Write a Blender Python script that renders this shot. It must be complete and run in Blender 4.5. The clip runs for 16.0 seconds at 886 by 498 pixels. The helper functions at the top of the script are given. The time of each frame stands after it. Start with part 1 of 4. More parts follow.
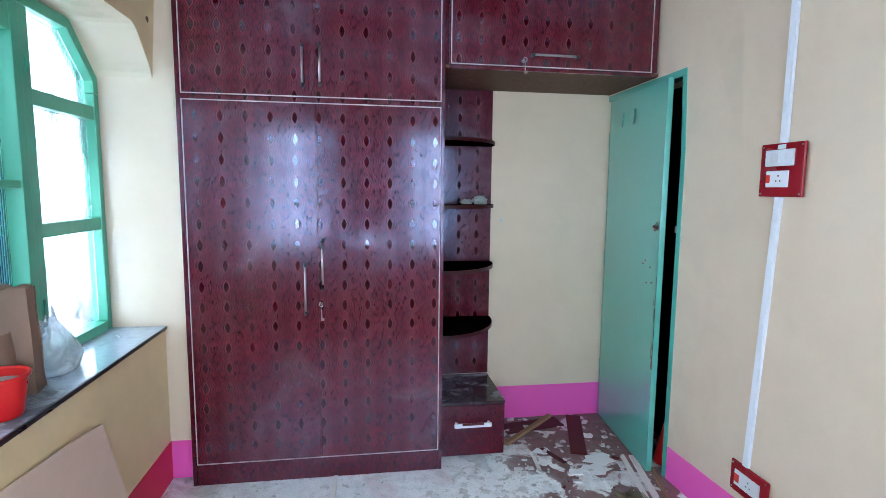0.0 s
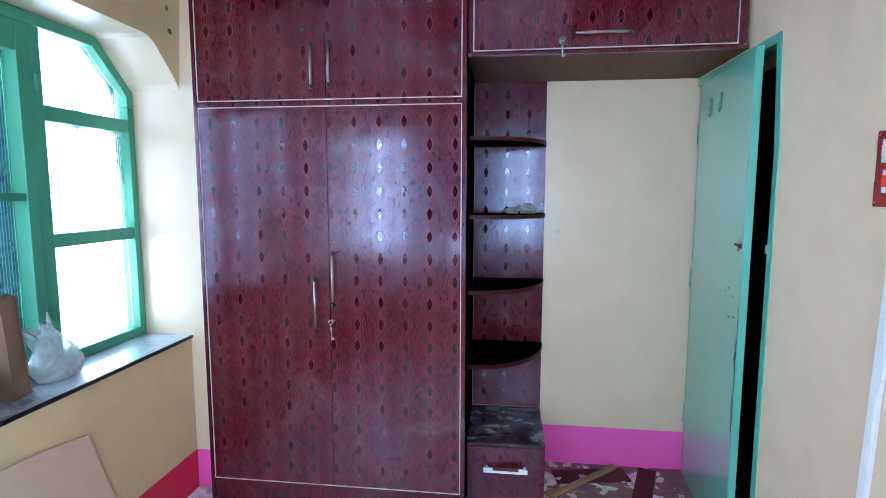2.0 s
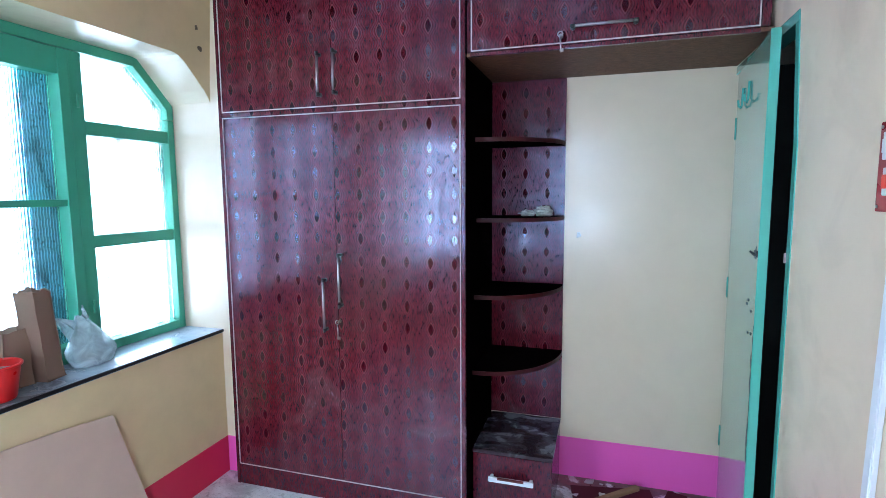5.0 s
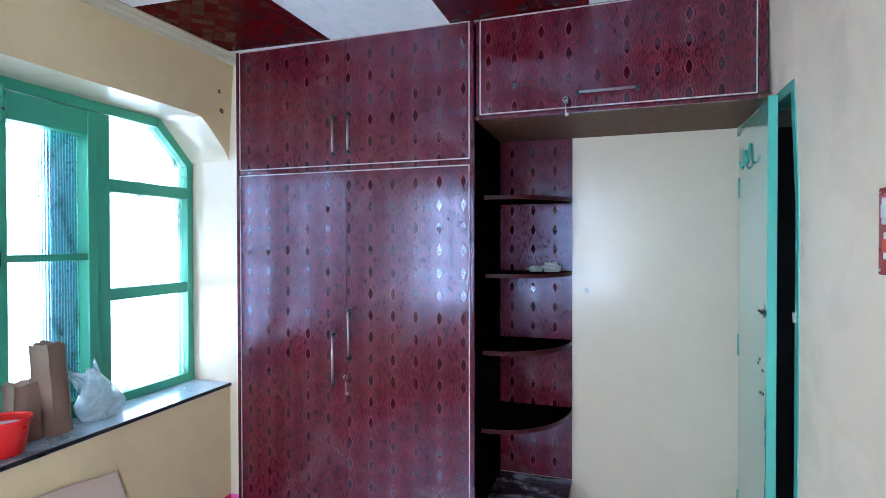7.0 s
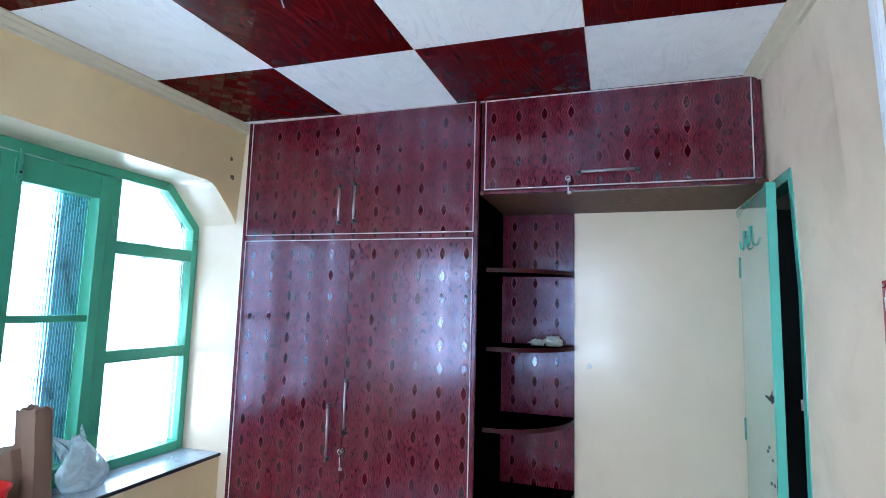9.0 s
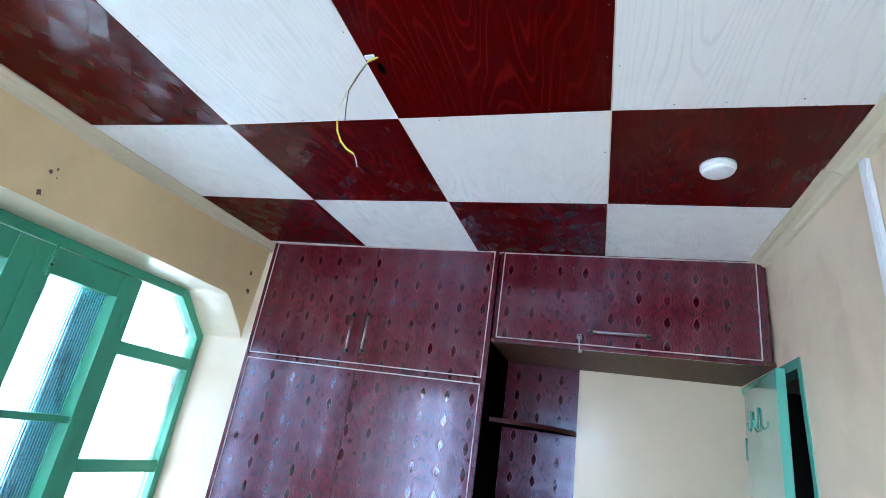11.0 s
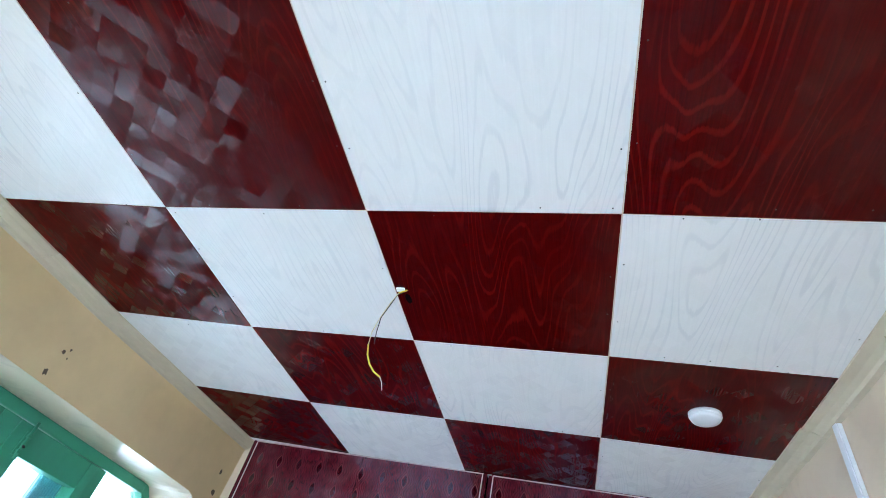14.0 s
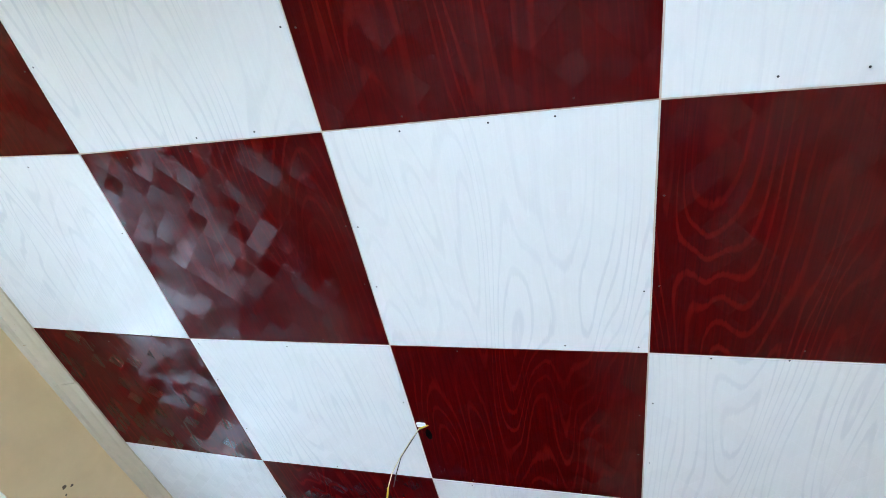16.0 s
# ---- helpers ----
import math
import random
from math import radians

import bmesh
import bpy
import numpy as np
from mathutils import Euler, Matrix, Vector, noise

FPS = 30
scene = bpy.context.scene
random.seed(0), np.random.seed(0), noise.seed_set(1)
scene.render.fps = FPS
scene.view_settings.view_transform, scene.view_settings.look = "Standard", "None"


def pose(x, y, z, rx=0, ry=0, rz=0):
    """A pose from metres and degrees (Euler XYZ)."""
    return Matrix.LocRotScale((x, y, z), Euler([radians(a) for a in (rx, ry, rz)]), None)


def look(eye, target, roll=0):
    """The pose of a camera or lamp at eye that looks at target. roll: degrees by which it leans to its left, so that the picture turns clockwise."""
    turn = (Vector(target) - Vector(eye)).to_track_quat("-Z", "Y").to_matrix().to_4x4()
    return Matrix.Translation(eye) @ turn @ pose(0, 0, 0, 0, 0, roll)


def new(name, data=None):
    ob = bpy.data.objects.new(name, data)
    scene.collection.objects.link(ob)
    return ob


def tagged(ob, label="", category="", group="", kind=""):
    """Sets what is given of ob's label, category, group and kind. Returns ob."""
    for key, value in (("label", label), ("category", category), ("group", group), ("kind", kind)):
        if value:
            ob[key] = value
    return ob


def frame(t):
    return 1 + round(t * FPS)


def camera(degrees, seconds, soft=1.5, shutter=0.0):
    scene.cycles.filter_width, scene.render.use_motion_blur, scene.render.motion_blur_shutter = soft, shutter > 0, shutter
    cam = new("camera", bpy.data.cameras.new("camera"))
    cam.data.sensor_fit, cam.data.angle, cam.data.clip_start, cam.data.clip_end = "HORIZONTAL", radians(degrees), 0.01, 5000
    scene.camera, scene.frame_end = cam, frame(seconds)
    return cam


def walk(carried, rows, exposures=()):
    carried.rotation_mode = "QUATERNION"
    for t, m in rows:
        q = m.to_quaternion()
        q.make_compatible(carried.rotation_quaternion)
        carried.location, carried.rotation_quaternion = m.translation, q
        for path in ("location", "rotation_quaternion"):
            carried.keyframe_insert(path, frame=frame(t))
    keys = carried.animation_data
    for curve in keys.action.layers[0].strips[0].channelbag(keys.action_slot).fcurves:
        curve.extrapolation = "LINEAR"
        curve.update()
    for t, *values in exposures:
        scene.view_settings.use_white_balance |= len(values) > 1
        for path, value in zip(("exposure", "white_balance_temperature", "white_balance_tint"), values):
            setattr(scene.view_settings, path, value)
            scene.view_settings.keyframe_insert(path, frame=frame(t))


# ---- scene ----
cam = camera(81.1, 16.0, 0.85)
PATH = [
    (0, (-0.009, -0.15, 1.526), (0.289, 1.815, 1.299), 0.6),
    (0.5, (0.077, -0.043, 1.525), (0.283, 1.935, 1.317), 1.1),
    (1, (0.191, 0.063, 1.53), (0.288, 2.048, 1.309), 0.4),
    (1.5, (0.382, 0.129, 1.527), (0.282, 2.117, 1.327), -0.4),
    (2, (0.575, 0.184, 1.549), (0.337, 2.158, 1.333), 0.1),
    (2.5, (0.626, 0.279, 1.523), (0.357, 2.24, 1.236), 0.4),
    (3, (0.716, 0.336, 1.505), (0.388, 2.283, 1.184), 0.3),
    (3.5, (0.885, 0.349, 1.516), (0.46, 2.276, 1.189), 0.8),
    (4, (0.954, 0.314, 1.524), (0.449, 2.226, 1.23), 0.6),
    (4.2, (0.967, 0.308, 1.537), (0.436, 2.217, 1.262), 0.4),
    (6.5, (0.988, 0.27, 1.58), (0.37, 2.169, 1.485), -0.4),
    (7, (0.986, 0.262, 1.591), (0.365, 2.164, 1.567), -0.1),
    (7.5, (0.988, 0.256, 1.6), (0.367, 2.157, 1.623), 0.1),
    (8, (0.983, 0.256, 1.608), (0.363, 2.156, 1.689), 0.5),
    (10.3, (0.956, 0.221, 1.658), (0.343, 2.058, 2.157), 5.6),
    (10.5, (0.943, 0.208, 1.66), (0.336, 2.03, 2.219), 6.8),
    (11, (0.893, 0.168, 1.67), (0.295, 1.946, 2.365), 8.9),
    (11.5, (0.842, 0.15, 1.657), (0.258, 1.884, 2.464), 9.9),
    (12, (0.82, 0.132, 1.654), (0.267, 1.818, 2.576), 10.8),
    (12.5, (0.811, 0.117, 1.653), (0.28, 1.745, 2.686), 11.9),
    (13, (0.807, 0.085, 1.659), (0.286, 1.64, 2.803), 13.3),
    (13.5, (0.816, 0.045, 1.657), (0.295, 1.526, 2.896), 14.6),
    (14, (0.817, -0.004, 1.656), (0.289, 1.389, 2.991), 15.9),
    (14.5, (0.807, -0.024, 1.657), (0.273, 1.293, 3.065), 16.9),
    (15, (0.801, -0.042, 1.661), (0.262, 1.189, 3.143), 18.0),
    (15.5, (0.792, -0.053, 1.667), (0.245, 1.106, 3.203), 19.1),
    (16, (0.785, -0.07, 1.675), (0.227, 0.994, 3.274), 21.1),
]
EXPOSURES = [(0, 0.0, 6500, 12), (1.5, 0.03, 6450, 12), (3, 0.12, 6100, 11), (8, 0.12, 6100, 11), (10.4, 0.10, 6500, 10), (13.5, 0.03, 6500, 9), (16, 0.10, 6550, 10)]
walk(cam, [(t, look(eye, target, roll)) for t, eye, target, roll in PATH], EXPOSURES)


# ---- daylight ----
world = bpy.data.worlds.new("overcast")
scene.world = world
world.use_nodes = True
wt = world.node_tree
sky = wt.nodes.new("ShaderNodeTexSky")
sky.sky_type, sky.sun_disc = "NISHITA", False
sky.sun_elevation, sky.sun_rotation = radians(45), radians(200)
wt.nodes["Background"].inputs["Strength"].default_value = 0.1
wt.links.new(sky.outputs[0], wt.nodes["Background"].inputs["Color"])


def window_light(name, place, target, wide, high, watts):
    """The sky's light in front of a window's opening."""
    data = bpy.data.lights.new(name, "AREA")
    data.shape, data.size, data.size_y, data.energy = "RECTANGLE", wide, high, watts
    data.color = (0.60, 0.775, 1.0)
    ob = new(name, data)
    ob.matrix_world = look(place, target)
    return ob


WEST_W, SOUTH_W = 430, 265
window_light("daylight_west", (-1.68, 1.85, 1.62), (0, 1.85, 1.10), 3.4, 2.2, WEST_W)
window_light("daylight_south", (0.03, -1.10, 1.55), (0.03, 2.0, 0.70), 2.5, 1.9, SOUTH_W)


# ---- node helpers ----
class Graph:
    """A material with short calls for its nodes."""

    def __init__(self, name, rough=0.5, metal=0.0):
        self.mat = bpy.data.materials.new(name)
        self.mat.use_nodes = True
        self.tree = self.mat.node_tree
        self.bsdf = self.tree.nodes["Principled BSDF"]
        self.put("Roughness", rough)
        self.put("Metallic", metal)
        self.pos = self.node("ShaderNodeNewGeometry").outputs["Position"]

    def node(self, kind, **values):
        n = self.tree.nodes.new(kind)
        for key, value in values.items():
            self.set(n.inputs[key.replace("_", " ")], value)
        return n

    def set(self, slot, value):
        if isinstance(value, bpy.types.NodeSocket):
            self.tree.links.new(value, slot)
        elif isinstance(value, tuple) and len(value) == 3 and slot.type == "RGBA":
            slot.default_value = (*value, 1)
        else:
            slot.default_value = value

    def put(self, key, value):
        self.set(self.bsdf.inputs[key], value)
        return self

    def m(self, op, a, b=0.0, c=0.0):
        n = self.tree.nodes.new("ShaderNodeMath")
        n.operation = op
        for slot, value in zip(n.inputs, (a, b, c)):
            self.set(slot, value)
        return n.outputs[0]

    def axes(self, vector=None):
        n = self.node("ShaderNodeSeparateXYZ", Vector=vector or self.pos)
        return n.outputs[0], n.outputs[1], n.outputs[2]

    def join(self, x, y, z):
        return self.node("ShaderNodeCombineXYZ", X=x, Y=y, Z=z).outputs[0]

    def scaled(self, x, y, z, vector=None):
        n = self.tree.nodes.new("ShaderNodeVectorMath")
        n.operation = "MULTIPLY"
        self.set(n.inputs[0], vector or self.pos)
        n.inputs[1].default_value = (x, y, z)
        return n.outputs[0]

    def noise(self, scale, detail=3.0, vector=None, rough=0.55, distort=0.0):
        return self.node("ShaderNodeTexNoise", Vector=vector or self.pos, Scale=scale, Detail=detail, Roughness=rough, Distortion=distort).outputs[0]

    def step(self, value, low, high, a=0.0, b=1.0):
        n = self.node("ShaderNodeMapRange", Value=value)
        n.interpolation_type = "SMOOTHSTEP"
        for key, v in (("From Min", low), ("From Max", high), ("To Min", a), ("To Max", b)):
            self.set(n.inputs[key], v)
        return n.outputs[0]

    def mix(self, fac, a, b):
        n = self.tree.nodes.new("ShaderNodeMix")
        n.data_type = "RGBA"
        self.set(n.inputs[0], fac)
        self.set(n.inputs[6], a)
        self.set(n.inputs[7], b)
        return n.outputs[2]

    def bump(self, height, strength=0.2, distance=0.002):
        n = self.node("ShaderNodeBump", Height=height, Strength=strength, Distance=distance)
        self.put("Normal", n.outputs[0])
        return self


def plaster(name, main, stain, rough=0.5, blotch=0.0, sheen=0.0):
    g = Graph(name, rough)
    big = g.noise(1.4, 2)
    fine = g.noise(140, 2)
    col = g.mix(g.m("MULTIPLY", big, 0.5), main, stain)
    col = g.mix(g.m("MULTIPLY", fine, 0.12), col, stain)
    if blotch:
        wet = g.m("MULTIPLY", g.noise(2.6, 4, distort=0.5), g.noise(9.0, 3))
        col = g.mix(g.m("MULTIPLY", wet, blotch), col, tuple(c * 0.55 for c in stain))
    g.put("Base Color", col)
    if sheen:
        # brushed enamel: uneven gloss over trowelled plaster
        g.put("Coat Weight", g.step(g.noise(5.0, 4, distort=0.8), 0.42, 0.66, 0.1 * sheen, sheen))
        g.put("Coat Roughness", 0.16)
        big = g.m("ADD", big, g.m("MULTIPLY", g.noise(7.0, 3), 0.35))
    g.bump(g.m("ADD", big, g.m("MULTIPLY", fine, 0.02)), 0.12, 0.004)
    return g.mat


LAMINATE_SPEC, LAMINATE_COAT = 0.74, 0.10


def laminate(name, shown=1.0):
    """Dark red printed board: staggered glossy almond shapes, wavy bands and fine vertical grain."""
    g = Graph(name)
    x, y, z = g.axes()
    u, v = g.m("DIVIDE", g.m("ADD", x, 5.0217), 0.1155), g.m("DIVIDE", g.m("ADD", z, 5.256), 0.104)

    def lattice(shift):
        fu = g.m("SUBTRACT", g.m("FRACT", g.m("ADD", u, shift)), 0.5)
        fv = g.m("SUBTRACT", g.m("FRACT", g.m("ADD", v, shift)), 0.5)
        ax = g.m("MULTIPLY", g.m("ABSOLUTE", fu), 0.1155)
        up = g.m("MULTIPLY", g.m("ABSOLUTE", fv), 0.104)
        lens = g.m("ADD", g.m("DIVIDE", ax, 0.0125), g.m("POWER", g.m("DIVIDE", up, 0.030), 1.7))
        wave = g.m("ABSOLUTE", g.m("SUBTRACT", ax, g.m("MULTIPLY_ADD", g.m("COSINE", g.m("MULTIPLY", fv, 6.2832)), 0.0125, 0.0165)))
        wave2 = g.m("ABSOLUTE", g.m("SUBTRACT", ax, g.m("MULTIPLY_ADD", g.m("COSINE", g.m("MULTIPLY", fv, 6.2832)), 0.0125, 0.0285)))
        return lens, wave, wave2

    la, wa, wa2 = lattice(0.0)
    lb, wb, wb2 = lattice(0.5)
    almond = g.step(la, 0.9, 1.05, shown, 0)
    almond_b = g.step(lb, 0.75, 0.9, shown, 0)
    ring = g.m("MULTIPLY", g.step(la, 1.0, 1.12), g.step(la, 1.35, 1.55, shown, 0))
    lines = g.m("ADD", g.step(wa, 0.0018, 0.0044, 1, 0), g.m("ADD", g.step(wa2, 0.0018, 0.0048, 0.7, 0), g.step(wb, 0.0015, 0.004, 0.5, 0)))
    lines = g.m("MULTIPLY", g.m("MINIMUM", lines, 1.0), shown)
    column = g.noise(1.0, 1, g.join(g.m("MULTIPLY", g.m("FLOOR", u), 3.7), g.m("MULTIPLY", z, 1.4), 0.0))
    strong = g.step(column, 0.36, 0.62, 0.45, 1.0)
    grain = g.step(g.noise(1.0, 4, g.scaled(300, 300, 38)), 0.28, 0.72)
    fleck = g.noise(1.0, 3, g.scaled(60, 60, 14))
    shell = g.step(g.noise(1.0, 3, g.scaled(150, 150, 110), 0.6, 1.2), 0.46, 0.54)
    halo = g.step(la, 1.1, 3.2, 1, 0)
    base = g.mix(grain, (0.018, 0.0005, 0.002), (0.160, 0.009, 0.018))
    base = g.mix(g.step(fleck, 0.45, 0.75, 0, 0.5), base, (0.020, 0.002, 0.005))
    col = g.mix(g.m("MULTIPLY", lines, g.m("MULTIPLY_ADD", strong, 0.20, 0.07)), base, (0.22, 0.062, 0.085))
    col = g.mix(g.m("MULTIPLY", ring, g.m("MULTIPLY", strong, 0.55)), col, (0.25, 0.075, 0.08))
    col = g.mix(g.m("MULTIPLY", almond, g.m("MULTIPLY_ADD", strong, 0.4, 0.60)), col, (0.060, 0.0, 0.003))
    col = g.mix(g.m("MULTIPLY", almond_b, 0.40), col, (0.085, 0.004, 0.012))
    dust = g.step(g.noise(3.5, 6, distort=1.0), 0.52, 0.80)
    g.put("Base Color", g.mix(g.m("MULTIPLY", dust, 0.08), col, (0.42, 0.36, 0.36)))
    # matt printed body under a thin lacquer; the figures are polished
    rough = g.m("MULTIPLY_ADD", grain, 0.09, 0.15)
    rough = g.m("MULTIPLY_ADD", dust, 0.08, rough)
    rough = g.m("MULTIPLY_ADD", lines, -0.10, rough)
    rough = g.m("MULTIPLY", rough, g.m("MULTIPLY_ADD", almond, -0.88, 1.0))
    g.put("Roughness", rough)
    figure = g.m("MAXIMUM", almond, g.m("MAXIMUM", lines, ring))
    g.put("Specular IOR Level", g.m("MULTIPLY_ADD", figure, 0.40, g.m("MULTIPLY_ADD", g.m("MULTIPLY", shell, halo), -0.30, LAMINATE_SPEC)))
    # blue of the window light is put into the reflection's tint
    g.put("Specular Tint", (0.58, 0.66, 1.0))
    coat = g.m("MULTIPLY_ADD", g.m("MAXIMUM", almond, g.m("MULTIPLY", lines, 0.8)), 0.65, LAMINATE_COAT)
    coat = g.m("MULTIPLY", coat, g.m("MULTIPLY_ADD", g.m("MULTIPLY", shell, halo), -0.55, 1.0))
    g.put("Coat Weight", coat)
    g.put("Coat Roughness", g.m("MULTIPLY_ADD", g.m("MAXIMUM", almond, g.m("MULTIPLY", lines, 0.6)), -0.13, 0.16))
    height = g.m("ADD", g.m("MULTIPLY", grain, 0.06), g.m("ADD", g.m("MULTIPLY", g.noise(2.5, 1), 0.8), g.m("ADD", g.m("MULTIPLY", lines, 0.10), g.m("MULTIPLY", ring, 0.16))))
    g.bump(height, 0.30, 0.0025)
    return g.mat


def tile_wood(name, dark, light, accent, rough, coat):
    """Glossy ceiling sheet: cathedral grain under a lacquer broken into small diamonds."""
    g = Graph(name)
    x, y, z = g.axes()
    fibre = g.noise(1.0, 3, g.scaled(230, 8, 1))
    field = g.noise(1.0, 1.5, g.scaled(6.0, 0.9, 1), 0.4, 0.3)
    rings = g.m("SINE", g.m("MULTIPLY_ADD", field, 150, g.m("MULTIPLY", fibre, 1.6)))
    rings = g.step(rings, 0.50, 1.0)
    cloud = g.step(g.noise(2.3, 3), 0.35, 0.7)
    col = g.mix(g.m("MULTIPLY", fibre, 0.7), dark, light)
    col = g.mix(g.m("MULTIPLY", rings, g.m("MULTIPLY_ADD", cloud, 0.34, 0.06)), col, accent)
    pore = g.step(g.noise(1.0, 4, g.scaled(120, 5, 1)), 0.55, 0.72)
    col = g.mix(g.m("MULTIPLY", pore, 0.35), col, dark)
    g.put("Base Color", col)
    # small squares laid on the diagonal, each with its own gloss
    a = g.m("DIVIDE", g.m("ADD", g.m("MULTIPLY", x, 0.707), g.m("MULTIPLY", y, 0.707)), 0.049)
    b = g.m("DIVIDE", g.m("SUBTRACT", g.m("MULTIPLY", y, 0.707), g.m("MULTIPLY", x, 0.707)), 0.049)
    cell = g.node("ShaderNodeTexWhiteNoise", Vector=g.join(g.m("FLOOR", a), g.m("FLOOR", b), 0.0))
    fa, fb = g.m("ABSOLUTE", g.m("SUBTRACT", g.m("FRACT", a), 0.5)), g.m("ABSOLUTE", g.m("SUBTRACT", g.m("FRACT", b), 0.5))
    seam = g.step(g.m("MAXIMUM", fa, fb), 0.455, 0.485)
    r, gg, bb = g.axes(cell.outputs["Color"])
    g.put("Roughness", g.m("MULTIPLY_ADD", r, 0.10, rough))
    g.put("Coat Weight", g.m("MULTIPLY", g.m("MULTIPLY_ADD", seam, -0.45 * coat, coat), g.m("MULTIPLY_ADD", bb, 0.6, 0.4)))
    g.put("Coat Roughness", g.m("MULTIPLY_ADD", bb, 0.06, 0.17))
    n = g.node("ShaderNodeBump", Height=g.m("MULTIPLY_ADD", seam, -0.06, g.m("MULTIPLY", g.noise(3, 1), 0.1)), Strength=0.5, Distance=0.003)
    add = g.tree.nodes.new("ShaderNodeVectorMath")
    add.operation = "ADD"
    g.set(add.inputs[0], n.outputs[0])
    g.set(add.inputs[1], g.join(g.m("MULTIPLY_ADD", r, 0.14, -0.07), g.m("MULTIPLY_ADD", gg, 0.14, -0.07), 0.0))
    unit = g.tree.nodes.new("ShaderNodeVectorMath")
    unit.operation = "NORMALIZE"
    g.set(unit.inputs[0], add.outputs[0])
    g.put("Coat Normal", unit.outputs[0])
    g.put("Specular IOR Level", 0.0)
    g.put("Coat IOR", 1.5)
    n2 = g.node("ShaderNodeBump", Height=g.m("ADD", fibre, g.m("MULTIPLY", rings, 0.5)), Strength=0.2, Distance=0.0006)
    g.put("Normal", n2.outputs[0])
    return g.mat


def painted_wood(name, main, worn, rough=0.35, chips=0.74, relief=0.0010, streak=0.5, wear=0.8, gloss=0.0):
    g = Graph(name, rough)
    g.put("Coat Weight", gloss).put("Coat Roughness", 0.07)
    brush = g.noise(1.0, 4, g.scaled(30, 30, 6))
    col = g.mix(g.m("MULTIPLY", brush, streak), main, tuple(c * 0.72 for c in main))
    chip = g.step(g.noise(38, 5), chips, chips + 0.03)
    col = g.mix(g.m("MULTIPLY", chip, wear), col, worn)
    g.put("Base Color", col)
    g.put("Roughness", g.m("MULTIPLY_ADD", brush, min(0.25, streak), rough - 0.1))
    g.bump(brush, min(0.3, relief * 300), relief)
    return g.mat


def plain(name, colour, rough=0.5, metal=0.0, vary=0.25, scale=30, bump=0.15, spec=0.5):
    g = Graph(name, rough, metal)
    g.put("Specular IOR Level", spec)
    n = g.noise(scale, 4)
    n2 = g.noise(scale * 0.15, 3)
    col = g.mix(g.m("MULTIPLY", n, vary), colour, tuple(c * 0.5 for c in colour))
    col = g.mix(g.m("MULTIPLY", n2, vary), col, tuple(min(1, c * 1.35 + 0.01) for c in colour))
    g.put("Base Color", col)
    g.put("Roughness", g.m("MULTIPLY_ADD", n2, 0.2, rough - 0.1))
    g.bump(n, bump, 0.001)
    return g.mat


def dusty_top(name):
    """A glossy dark board under smeared plaster dust."""
    g = Graph(name, 0.15)
    smear = g.step(g.noise(1.0, 5, g.scaled(7, 10, 9), distort=0.35), 0.40, 0.72)
    fine = g.noise(60, 4)
    col = g.mix(fine, (0.012, 0.006, 0.008), (0.045, 0.02, 0.025))
    g.put("Base Color", g.mix(g.m("MULTIPLY", smear, g.m("MULTIPLY_ADD", fine, 0.5, 0.25)), col, (0.36, 0.37, 0.42)))
    g.put("Roughness", g.m("MULTIPLY_ADD", smear, 0.35, 0.10))
    g.bump(g.m("ADD", smear, fine), 0.3, 0.001)
    return g.mat


